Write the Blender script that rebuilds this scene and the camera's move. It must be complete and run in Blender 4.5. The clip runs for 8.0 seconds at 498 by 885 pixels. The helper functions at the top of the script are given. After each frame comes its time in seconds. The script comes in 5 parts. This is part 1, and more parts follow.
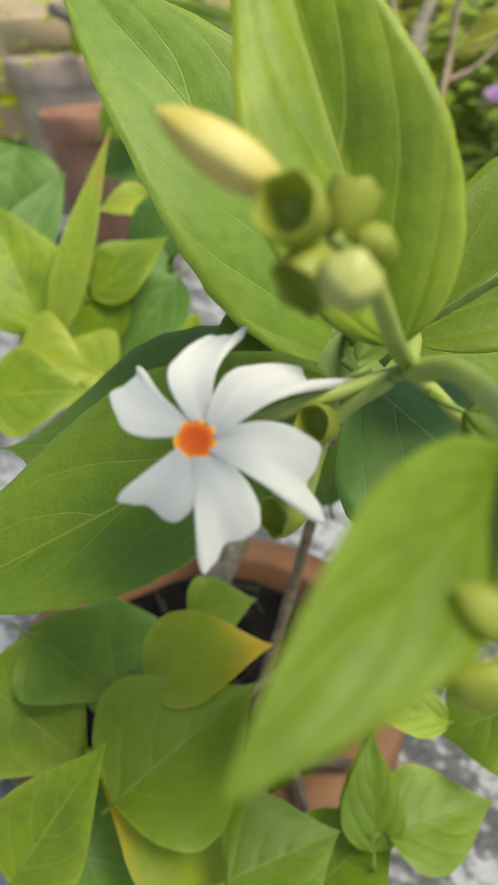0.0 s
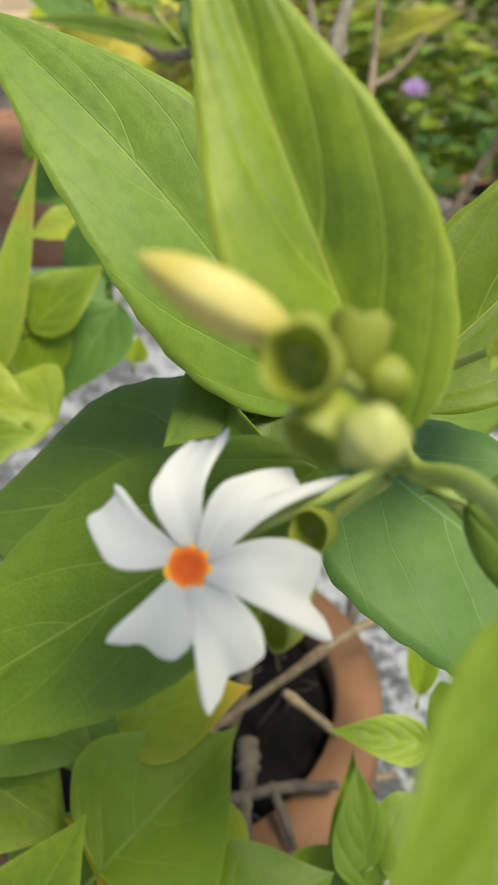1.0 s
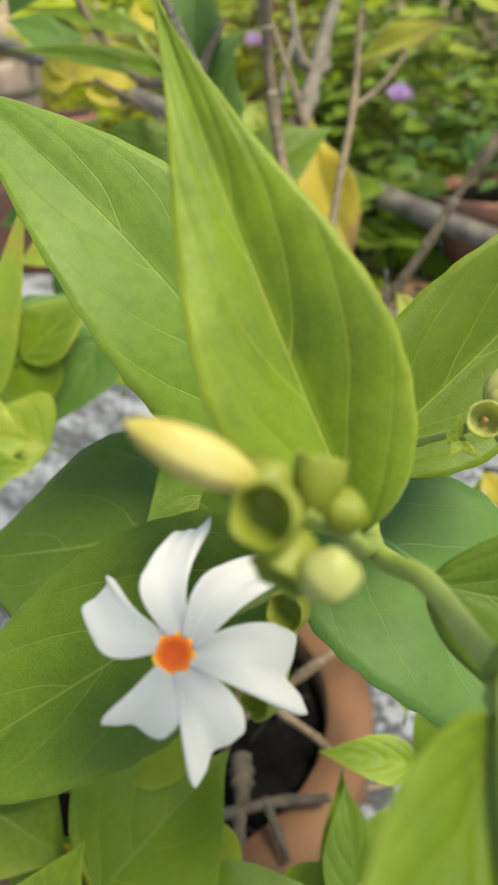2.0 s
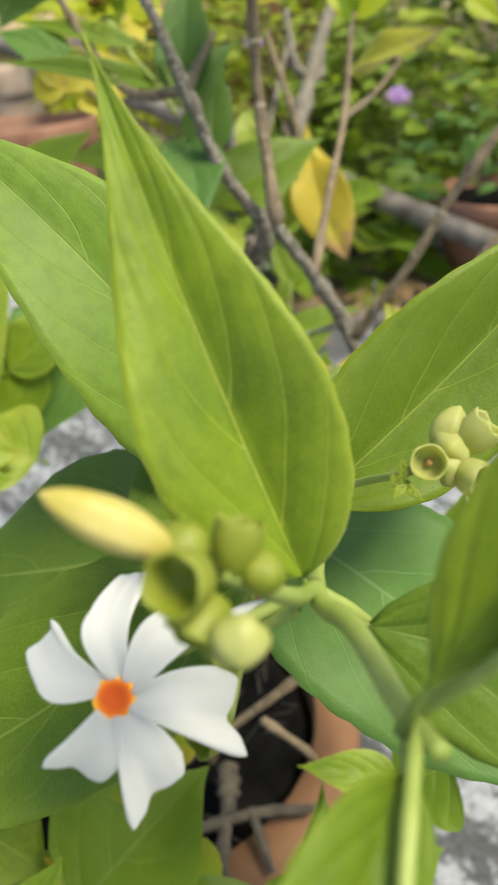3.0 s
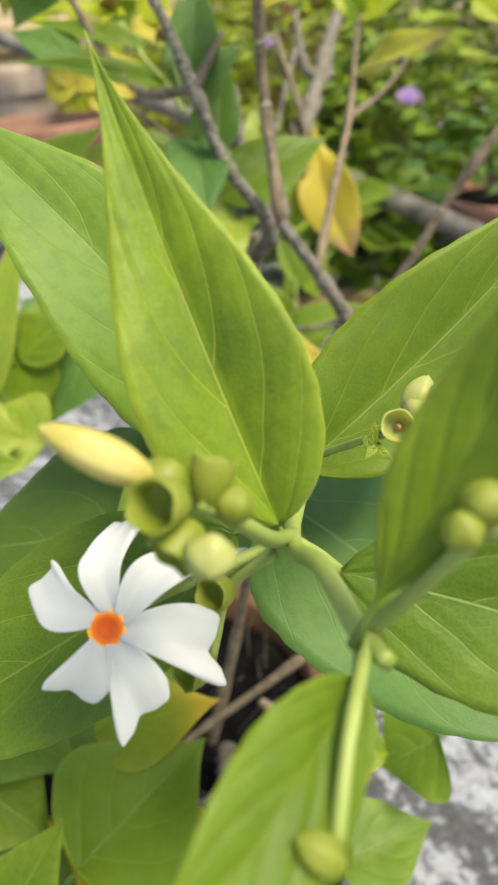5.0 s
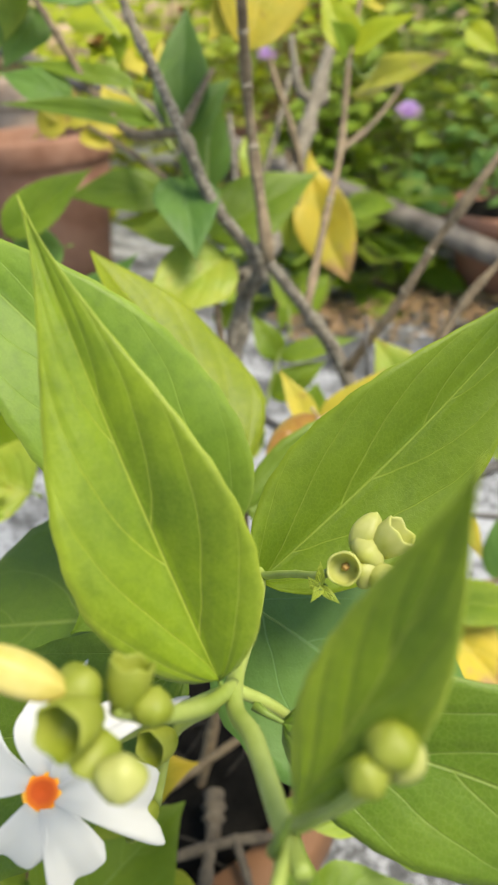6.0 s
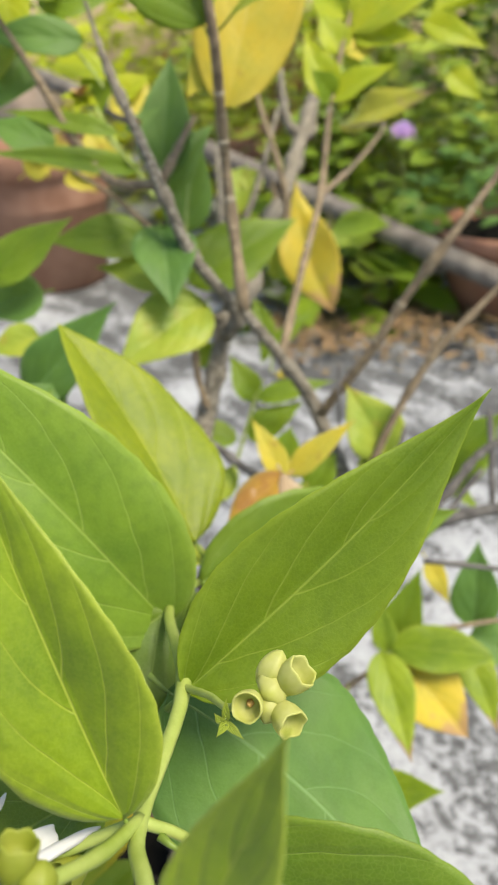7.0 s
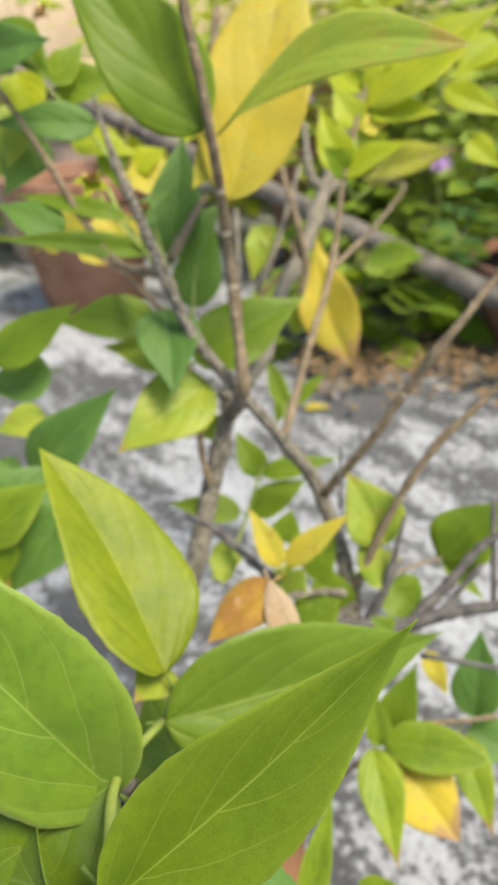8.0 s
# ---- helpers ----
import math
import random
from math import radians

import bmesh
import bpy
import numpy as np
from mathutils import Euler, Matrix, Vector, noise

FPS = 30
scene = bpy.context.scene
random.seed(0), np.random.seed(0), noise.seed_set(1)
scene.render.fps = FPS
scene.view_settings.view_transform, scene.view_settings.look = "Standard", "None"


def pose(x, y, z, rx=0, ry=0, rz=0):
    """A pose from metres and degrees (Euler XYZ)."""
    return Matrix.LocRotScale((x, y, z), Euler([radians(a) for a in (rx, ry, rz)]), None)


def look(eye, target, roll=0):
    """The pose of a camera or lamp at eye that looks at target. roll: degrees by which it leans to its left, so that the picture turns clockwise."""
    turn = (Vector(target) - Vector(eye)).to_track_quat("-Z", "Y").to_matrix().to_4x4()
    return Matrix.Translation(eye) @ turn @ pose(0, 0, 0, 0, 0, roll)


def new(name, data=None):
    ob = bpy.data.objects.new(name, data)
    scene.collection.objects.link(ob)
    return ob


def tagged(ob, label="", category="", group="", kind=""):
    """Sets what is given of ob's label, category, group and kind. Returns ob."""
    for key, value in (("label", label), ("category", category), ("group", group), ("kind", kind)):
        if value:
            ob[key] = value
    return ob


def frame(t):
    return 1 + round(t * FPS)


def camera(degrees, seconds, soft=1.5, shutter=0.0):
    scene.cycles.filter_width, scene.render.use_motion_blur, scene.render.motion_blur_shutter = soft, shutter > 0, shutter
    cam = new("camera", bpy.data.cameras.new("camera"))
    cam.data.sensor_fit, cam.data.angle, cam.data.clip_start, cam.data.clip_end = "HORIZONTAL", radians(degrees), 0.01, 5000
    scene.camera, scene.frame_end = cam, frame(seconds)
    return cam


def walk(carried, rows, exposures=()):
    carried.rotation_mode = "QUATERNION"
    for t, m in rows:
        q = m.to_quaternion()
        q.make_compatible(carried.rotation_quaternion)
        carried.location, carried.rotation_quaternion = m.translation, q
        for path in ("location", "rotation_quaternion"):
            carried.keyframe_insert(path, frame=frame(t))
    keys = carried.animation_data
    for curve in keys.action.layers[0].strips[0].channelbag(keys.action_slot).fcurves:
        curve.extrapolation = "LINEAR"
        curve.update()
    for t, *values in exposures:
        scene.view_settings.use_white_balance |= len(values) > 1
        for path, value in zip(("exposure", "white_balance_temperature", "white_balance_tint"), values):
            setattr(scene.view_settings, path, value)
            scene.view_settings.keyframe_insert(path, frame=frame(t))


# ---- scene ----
cam = camera(39.0, 8.0)
PATH = [
    (0, (0.0120, 0.0229, 0.4996), (-0.0686, 1.7531, -0.5003), -2.74),
    (0.5, (0.0055, 0.0342, 0.5034), (0.0558, 1.7546, -0.5152), -3.10),
    (1, (0.0070, 0.0365, 0.5088), (0.0851, 1.7560, -0.5097), -4.32),
    (1.2, (0.0086, 0.0342, 0.5089), (0.0965, 1.7510, -0.5132), -4.30),
    (2.3, (0.0107, 0.0375, 0.5302), (0.1078, 1.7524, -0.4943), -5.01),
    (2.5, (0.0142, 0.0387, 0.5325), (0.1044, 1.7551, -0.4903), -5.18),
    (3, (0.0185, 0.0363, 0.5293), (0.1100, 1.7510, -0.4962), -4.90),
    (3.5, (0.0147, 0.0299, 0.5263), (0.1018, 1.7435, -0.5013), -4.76),
    (4, (0.0165, 0.0232, 0.5233), (0.0970, 1.7382, -0.5026), -4.42),
    (4.2, (0.0188, 0.0223, 0.5256), (0.0954, 1.7390, -0.4977), -4.42),
    (5.3, (0.0215, 0.0273, 0.5322), (0.0843, 1.7455, -0.4896), -4.81),
    (5.5, (0.0220, 0.0309, 0.5381), (0.0865, 1.7475, -0.4862), -4.58),
    (6, (0.0335, 0.0357, 0.5472), (0.0840, 1.7577, -0.4687), -5.04),
    (6.5, (0.0407, 0.0305, 0.5619), (0.0935, 1.7564, -0.4475), -4.74),
    (7, (0.0503, 0.0393, 0.5725), (0.1067, 1.7644, -0.4379), -4.06),
    (7.5, (0.0626, 0.0495, 0.5856), (0.0859, 1.7765, -0.4229), -4.48),
    (8, (0.0780, 0.0607, 0.6112), (0.0226, 1.8009, -0.3729), -4.57),
]
walk(cam, [(t, look(eye, target, roll)) for t, eye, target, roll in PATH],
     [(0.0, 0.80, 7500, 3), (5.5, 1.04, 7500, 5), (8.0, 1.05, 7500, 7)])
cam.data.dof.use_dof = True
cam.data.dof.focus_distance = 0.134
cam.data.dof.aperture_fstop = 28.0

# ---- world, sun, exposure ----
world = bpy.data.worlds.new("sky")
scene.world = world
world.use_nodes = True
wn, wl = world.node_tree.nodes, world.node_tree.links
wn.clear()
sky = wn.new("ShaderNodeTexSky")
sky.sky_type = 'NISHITA'
sky.sun_disc = False
sky.sun_elevation = radians(60)
sky.sun_rotation = radians(124)
bg = wn.new("ShaderNodeBackground")
bg.inputs["Strength"].default_value = 0.125
wo = wn.new("ShaderNodeOutputWorld")
wl.new(sky.outputs[0], bg.inputs[0])
wl.new(bg.outputs[0], wo.inputs[0])
sun_data = bpy.data.lights.new("sun", 'SUN')
sun_data.energy = 3.1
sun_data.angle = radians(24)
sun_data.color = (1.0, 0.95, 0.86)
sun = new("sun", sun_data)
sun.matrix_world = look((2.2, -1.5, 4.6), (0, 0, 0))


# ---- materials ----
def mat(name, rough=0.6):
    m = bpy.data.materials.new(name)
    m.use_nodes = True
    nt = m.node_tree
    b = nt.nodes["Principled BSDF"]
    b.inputs["Roughness"].default_value = rough
    return m, nt, b


def nd(nt, kind, **vals):
    n = nt.nodes.new("ShaderNode" + kind)
    for k, v in vals.items():
        if k in n.inputs:
            n.inputs[k].default_value = v
    return n


def mth(nt, op, a, b=None):
    n = nt.nodes.new("ShaderNodeMath")
    n.operation = op
    for i, v in enumerate((a, b)):
        if v is None:
            continue
        if isinstance(v, (int, float)):
            n.inputs[i].default_value = v
        else:
            nt.links.new(v, n.inputs[i])
    return n.outputs[0]


def ramp(nt, fac, stops):
    n = nt.nodes.new("ShaderNodeValToRGB")
    e = n.color_ramp.elements
    while len(e) < len(stops):
        e.new(0.5)
    for el, (p, c) in zip(e, stops):
        el.position, el.color = p, (*c, 1)
    nt.links.new(fac, n.inputs[0])
    return n.outputs[0]


def mixc(nt, fac, a, b, blend='MIX'):
    n = nt.nodes.new("ShaderNodeMix")
    n.data_type, n.blend_type = 'RGBA', blend
    for sock, v in ((n.inputs[0], fac), (n.inputs[6], a), (n.inputs[7], b)):
        if isinstance(v, (int, float)):
            sock.default_value = v
        elif isinstance(v, tuple):
            sock.default_value = (*v, 1)
        else:
            nt.links.new(v, sock)
    return n.outputs[2]


def texnoise(nt, scale, detail=4, coord=None, rough=0.55):
    n = nd(nt, "TexNoise", Scale=scale, Detail=detail, Roughness=rough)
    if coord is None:
        coord = nd(nt, "TexCoord").outputs["Object"]
    nt.links.new(coord, n.inputs["Vector"])
    return n.outputs[0]


def bump(nt, b, height, strength, dist):
    n = nd(nt, "Bump", Strength=strength, Distance=dist)
    nt.links.new(height, n.inputs["Height"])
    nt.links.new(n.outputs[0], b.inputs["Normal"])
    return n


def leaf_material(name, c1, c2, vein, edge, rough=0.45, trans=0.4, spec=0.32, blotch=0.0, spot=(0.35, 0.2, 0.05), sheen=0.22, tip=0.0, mesh=0.07, fade_w=0.07, relief=0.6):
    """Blade: u runs from base to tip, v across with the midrib in the middle."""
    m, nt, b = mat(name, rough)
    uv = nt.nodes.new("ShaderNodeUVMap")
    uv.uv_map = "UVMap"
    sep = nt.nodes.new("ShaderNodeSeparateXYZ")
    nt.links.new(uv.outputs[0], sep.inputs[0])
    u = sep.outputs[0]
    av = mth(nt, 'ABSOLUTE', mth(nt, 'SUBTRACT', mth(nt, 'MULTIPLY', sep.outputs[1], 2.0), 1.0))
    side = mth(nt, 'MULTIPLY', mth(nt, 'GREATER_THAN', sep.outputs[1], 0.5), 0.35)
    wob = mth(nt, 'MULTIPLY', texnoise(nt, 60, 2), 0.06)
    k = mth(nt, 'SUBTRACT', u, mth(nt, 'MULTIPLY', mth(nt, 'POWER', av, 1.25), 0.52))
    ph = mth(nt, 'ADD', mth(nt, 'MULTIPLY', mth(nt, 'ADD', k, wob), 4.0), side)
    tri = mth(nt, 'ABSOLUTE', mth(nt, 'SUBTRACT', mth(nt, 'FRACT', ph), 0.5))
    sec = nd(nt, "MapRange")
    sec.interpolation_type = 'SMOOTHSTEP'
    nt.links.new(tri, sec.inputs[0])
    for i, v in ((1, 0.004), (2, 0.032), (3, 1.0), (4, 0.0)):
        sec.inputs[i].default_value = v
    fade = mth(nt, 'MULTIPLY', mth(nt, 'SUBTRACT', 1.0, mth(nt, 'POWER', av, 4.0)), mth(nt, 'SUBTRACT', 1.0, mth(nt, 'POWER', u, 2.5)))
    sec_v = mth(nt, 'MULTIPLY', sec.outputs[0], fade)
    mid = nd(nt, "MapRange")
    mid.interpolation_type = 'SMOOTHSTEP'
    nt.links.new(av, mid.inputs[0])
    for i, v in ((1, 0.006), (2, 0.026), (3, 0.75), (4, 0.0)):
        mid.inputs[i].default_value = v
    veins = mth(nt, 'MAXIMUM', mth(nt, 'MULTIPLY', sec_v, 0.62), mid.outputs[0])
    # fine net of small veins
    vor = nd(nt, "TexVoronoi", Scale=980.0)
    vor.feature = 'DISTANCE_TO_EDGE'
    nt.links.new(nd(nt, "TexCoord").outputs["Object"], vor.inputs["Vector"])
    net = nd(nt, "MapRange")
    nt.links.new(vor.outputs[0], net.inputs[0])
    for i, v in ((1, 0.0), (2, 0.12), (3, 1.0), (4, 0.0)):
        net.inputs[i].default_value = v
    big = texnoise(nt, 55, 3)
    rnd = mth(nt, 'FRACT', mth(nt, 'ADD', nd(nt, "ObjectInfo").outputs["Random"], nd(nt, "NewGeometry").outputs["Random Per Island"]))
    blend = nd(nt, "Clamp")
    nt.links.new(mth(nt, 'ADD', mth(nt, 'MULTIPLY', mth(nt, 'SUBTRACT', big, 0.5), 3.2), mth(nt, 'ADD', mth(nt, 'MULTIPLY', rnd, 0.6), 0.2)), blend.inputs[0])
    base = mixc(nt, blend.outputs[0], c1, c2)
    base = mixc(nt, mth(nt, 'MULTIPLY', mth(nt, 'POWER', av, 3.0), 0.3), base, edge)
    base = mixc(nt, mth(nt, 'MULTIPLY', net.outputs[0], mesh), base, vein)
    fine = texnoise(nt, 1500, 3)
    base = mixc(nt, mth(nt, 'MULTIPLY', mth(nt, 'SUBTRACT', fine, 0.35), 0.4), base, edge)
    mottle = texnoise(nt, 330, 4)
    mott = nd(nt, "Clamp")
    nt.links.new(mth(nt, 'MULTIPLY', mth(nt, 'SUBTRACT', mottle, 0.46), 1.5), mott.inputs[0])
    base = mixc(nt, mott.outputs[0], base, tuple(0.68 * v for v in c2))
    base = mixc(nt, mth(nt, 'MULTIPLY', veins, 0.62), base, vein)
    rim = mth(nt, 'MULTIPLY', mth(nt, 'POWER', av, 30.0), 0.6)
    base = mixc(nt, rim, base, edge)
    if blotch > 0:
        sp = nd(nt, "MapRange")
        nt.links.new(mth(nt, 'ADD', texnoise(nt, 70, 5), mth(nt, 'MULTIPLY', mth(nt, 'POWER', u, 5.0), 0.32)), sp.inputs[0])
        for i, v in ((1, 0.66), (2, 0.76), (3, 0.0), (4, blotch)):
            sp.inputs[i].default_value = v
        base = mixc(nt, sp.outputs[0], base, spot)
    if tip > 0:
        tp = nd(nt, "MapRange")
        tp.interpolation_type = 'SMOOTHSTEP'
        nt.links.new(mth(nt, 'ADD', mth(nt, 'ADD', u, mth(nt, 'MULTIPLY', mth(nt, 'POWER', av, 3.0), 0.12)), mth(nt, 'MULTIPLY', mth(nt, 'SUBTRACT', texnoise(nt, 130, 4), 0.5), 0.35)), tp.inputs[0])
        for i, v in ((1, tip), (2, tip + fade_w), (3, 0.0), (4, 0.95)):
            tp.inputs[i].default_value = v
        base = mixc(nt, tp.outputs[0], base, spot)
    nt.links.new(base, b.inputs["Base Color"])
    b.inputs["Specular IOR Level"].default_value = spec
    bulge = nd(nt, "MapRange")
    bulge.interpolation_type = 'SMOOTHSTEP'
    nt.links.new(tri, bulge.inputs[0])
    for i, v in ((1, 0.0), (2, 0.32), (3, 0.0), (4, 0.3)):
        bulge.inputs[i].default_value = v
    b.inputs["Sheen Weight"].default_value = sheen
    b.inputs["Sheen Roughness"].default_value = 0.5
    b.inputs["Sheen Tint"].default_value = (0.85, 1.0, 0.5, 1)
    h = mth(nt, 'ADD', mth(nt, 'ADD', mth(nt, 'MULTIPLY', bulge.outputs[0], fade), mth(nt, 'MULTIPLY', veins, -0.26)), mth(nt, 'ADD', mth(nt, 'MULTIPLY', net.outputs[0], -0.15 * mesh), mth(nt, 'ADD', mth(nt, 'ADD', mth(nt, 'MULTIPLY', fine, 0.08), mth(nt, 'MULTIPLY', mottle, 0.15)), mth(nt, 'MULTIPLY', big, 0.6))))
    bm_ = bump(nt, b, h, relief, 0.0012)
    tr = nt.nodes.new("ShaderNodeBsdfTranslucent")
    tint = mixc(nt, 0.55, base, (0.42, 0.52, 0.03))
    nt.links.new(tint, tr.inputs[0])
    nt.links.new(bm_.outputs[0], tr.inputs["Normal"])
    mx = nt.nodes.new("ShaderNodeMixShader")
    mx.inputs[0].default_value = trans
    nt.links.new(b.outputs[0], mx.inputs[1])
    nt.links.new(tr.outputs[0], mx.inputs[2])
    nt.links.new(mx.outputs[0], nt.nodes["Material Output"].inputs[0])
    return m


LIME = leaf_material("leaf_lime", (0.142, 0.222, 0.003), (0.078, 0.148, 0.003), (0.4, 0.45, 0.07), (0.32, 0.38, 0.04), 0.5, 0.2, 0.3, sheen=0.25, mesh=0.07)
YLIME = leaf_material("leaf_yellowish_lime", (0.182, 0.23, 0.004), (0.108, 0.168, 0.003), (0.36, 0.4, 0.04), (0.27, 0.31, 0.02), 0.44, 0.24, 0.34, sheen=0.05, mesh=0.3, relief=0.8)
BRIGHT = leaf_material("leaf_bright_yellow_green", (0.46, 0.49, 0.015), (0.33, 0.42, 0.015), (0.52, 0.55, 0.08), (0.48, 0.5, 0.04), 0.48, 0.5, 0.35)
DEEP = leaf_material("leaf_deep_green", (0.062, 0.122, 0.002), (0.092, 0.158, 0.003), (0.3, 0.38, 0.06), (0.22, 0.3, 0.025), 0.5, 0.26, 0.3, sheen=0.08, mesh=0.1)
PALE = leaf_material("leaf_pale_green", (0.118, 0.215, 0.01), (0.078, 0.165, 0.007), (0.28, 0.38, 0.07), (0.26, 0.36, 0.05), 0.52, 0.28, 0.36, sheen=0.4, mesh=0.06, relief=0.55)
GREEN = leaf_material("leaf_green", (0.09, 0.172, 0.006), (0.132, 0.212, 0.008), (0.28, 0.39, 0.06), (0.22, 0.32, 0.03))
# green lowered in tone to carry the shade of leaves deep in the shrub
MIDGREEN = leaf_material("leaf_midgreen", (0.064, 0.134, 0.002), (0.096, 0.17, 0.003), (0.28, 0.36, 0.07), (0.17, 0.255, 0.028), 0.5, 0.28, 0.4, sheen=0.08, mesh=0.17)
DARK = leaf_material("leaf_dark", (0.055, 0.132, 0.024), (0.085, 0.178, 0.028), (0.2, 0.34, 0.13), (0.12, 0.24, 0.06), 0.5, 0.25, 0.26, sheen=0.08, mesh=0.08)
OLIVE = leaf_material("leaf_olive", (0.28, 0.33, 0.03), (0.2, 0.3, 0.03), (0.45, 0.48, 0.1), (0.4, 0.42, 0.07), 0.45, 0.3, 0.3, 0.6)
YELLOW = leaf_material("leaf_yellow", (0.54, 0.41, 0.035), (0.46, 0.4, 0.05), (0.6, 0.5, 0.14), (0.56, 0.44, 0.08), 0.5, 0.35, 0.3, 0.85, (0.3, 0.16, 0.05))
YELLOW_DRY = leaf_material("leaf_yellow_dry_tip", (0.58, 0.44, 0.035), (0.48, 0.41, 0.05), (0.62, 0.52, 0.14), (0.56, 0.4, 0.08), 0.5, 0.35, 0.3, 0.7, (0.42, 0.25, 0.11), tip=0.8, fade_w=0.12)
OLIVE_DRY = leaf_material("leaf_olive_dry_tip", (0.52, 0.47, 0.05), (0.4, 0.4, 0.04), (0.6, 0.55, 0.12), (0.45, 0.4, 0.06), 0.5, 0.3, 0.3, 0.6, (0.34, 0.22, 0.13), tip=0.84, fade_w=0.08)
LIME_DRY = leaf_material("leaf_lime_dry_tip", (0.25, 0.33, 0.02), (0.17, 0.26, 0.014), (0.36, 0.43, 0.06), (0.33, 0.4, 0.035), 0.45, 0.35, 0.3, 0.0, (0.36, 0.2, 0.1), tip=0.9, fade_w=0.05)
GREEN_AMBER = leaf_material("leaf_green_amber_tip", (0.13, 0.2, 0.008), (0.19, 0.25, 0.012), (0.3, 0.36, 0.05), (0.3, 0.3, 0.03), 0.45, 0.35, 0.3, 0.0, (0.5, 0.33, 0.02), tip=0.55, fade_w=0.4)
PAPER = leaf_material("leaf_papery", (0.47, 0.37, 0.26), (0.34, 0.24, 0.15), (0.5, 0.4, 0.3), (0.5, 0.36, 0.25), 0.75, 0.2, 0.15, 0.5, (0.35, 0.2, 0.1), 0.2)
AMBER = leaf_material("leaf_amber", (0.42, 0.26, 0.02), (0.24, 0.11, 0.02), (0.55, 0.34, 0.1), (0.5, 0.3, 0.12), 0.6, 0.25, 0.2, 0.9, (0.45, 0.3, 0.2))
DRY = leaf_material("leaf_dry", (0.27, 0.165, 0.09), (0.16, 0.095, 0.055), (0.28, 0.2, 0.13), (0.2, 0.13, 0.08), 0.8, 0.1, 0.1, 0.5, (0.12, 0.07, 0.04))


def simple(name, c1, c2, scale, rough, bstr=0.3, bdist=0.001, detail=5, trans=0.0, lo=0.35, hi=0.65):
    m, nt, b = mat(name, rough)
    n = texnoise(nt, scale, detail)
    col = ramp(nt, n, [(lo, c1), (hi, c2)])
    fine = texnoise(nt, scale * 9, 3)
    col = mixc(nt, mth(nt, 'MULTIPLY', fine, 0.09), col, tuple(0.6 * v for v in c1))
    nt.links.new(col, b.inputs["Base Color"])
    bump(nt, b, mth(nt, 'ADD', n, mth(nt, 'MULTIPLY', fine, 0.5)), bstr, bdist)
    if trans:
        tr = nt.nodes.new("ShaderNodeBsdfTranslucent")
        nt.links.new(col, tr.inputs[0])
        mx = nt.nodes.new("ShaderNodeMixShader")
        mx.inputs[0].default_value = trans
        nt.links.new(b.outputs[0], mx.inputs[1])
        nt.links.new(tr.outputs[0], mx.inputs[2])
        nt.links.new(mx.outputs[0], nt.nodes["Material Output"].inputs[0])
    return m


RIB = simple("rib_green", (0.13, 0.2, 0.025), (0.18, 0.265, 0.045), 200, 0.5, 0.1, 0.0003, 3, 0.2)
STEM = simple("stem_green", (0.22, 0.29, 0.05), (0.32, 0.38, 0.1), 120, 0.5, 0.25, 0.0005, 4, 0.1)
TWIG = simple("twig_bark", (0.125, 0.09, 0.055), (0.25, 0.185, 0.115), 160, 0.8, 0.5, 0.0008)
JOINT = simple("twig_joint", (0.24, 0.195, 0.135), (0.36, 0.31, 0.23), 220, 0.8, 0.5, 0.0006)
BARK = simple("grey_bark", (0.095, 0.083, 0.064), (0.22, 0.19, 0.15), 190, 0.9, 0.8, 0.0015)


def wart_dots(m, scale, size, colour):
    """Pale round warts scattered over a bark."""
    nt = m.node_tree
    b = nt.nodes["Principled BSDF"]
    v = nd(nt, "TexVoronoi", Scale=scale)
    nt.links.new(nd(nt, "TexCoord").outputs["Object"], v.inputs["Vector"])
    k = nd(nt, "MapRange")
    nt.links.new(v.outputs["Distance"], k.inputs[0])
    for i, x in ((1, size), (2, size * 1.5), (3, 0.85), (4, 0.0)):
        k.inputs[i].default_value = x
    old = b.inputs["Base Color"].links[0].from_socket
    nt.links.new(mixc(nt, k.outputs[0], old, colour), b.inputs["Base Color"])


wart_dots(BARK, 330, 0.2, (0.5, 0.46, 0.38))
wart_dots(TWIG, 260, 0.13, (0.42, 0.36, 0.25))
DEADWOOD = simple("dead_wood", (0.06, 0.055, 0.052), (0.15, 0.138, 0.13), 140, 0.9, 0.7, 0.0012)
CRUMB = simple("dark_bark_crumbs", (0.02, 0.017, 0.013), (0.06, 0.05, 0.038), 150, 0.95, 0.5, 0.001)
PETAL = simple("petal_white", (0.71, 0.715, 0.712), (0.66, 0.665, 0.664), 60, 0.6, 0.1, 0.0004, 3, 0.48)
CALYX = simple("calyx_green", (0.27, 0.33, 0.03), (0.4, 0.43, 0.08), 150, 0.5, 0.2, 0.0004, 3, 0.45)
CUP = simple("cup_pale_green", (0.5, 0.53, 0.12), (0.64, 0.64, 0.28), 150, 0.5, 0.2, 0.0004, 3, 0.5)
# dead wood with the leaf shade over the pot mixed into its colour
SHADED_STICK = simple("shaded_stick", (0.04, 0.032, 0.024), (0.095, 0.078, 0.058), 140, 0.95, 0.6, 0.001)
BUD_GREEN = simple("bud_pale_green", (0.36, 0.39, 0.09), (0.5, 0.5, 0.19), 130, 0.5, 0.15, 0.0004, 3, 0.25)
BUD = simple("bud_cream", (0.52, 0.43, 0.085), (0.66, 0.58, 0.22), 130, 0.5, 0.15, 0.0004, 3, 0.25)
BROWNFL = simple("withered_brown", (0.36, 0.19, 0.06), (0.55, 0.36, 0.13), 200, 0.85, 0.5, 0.001)
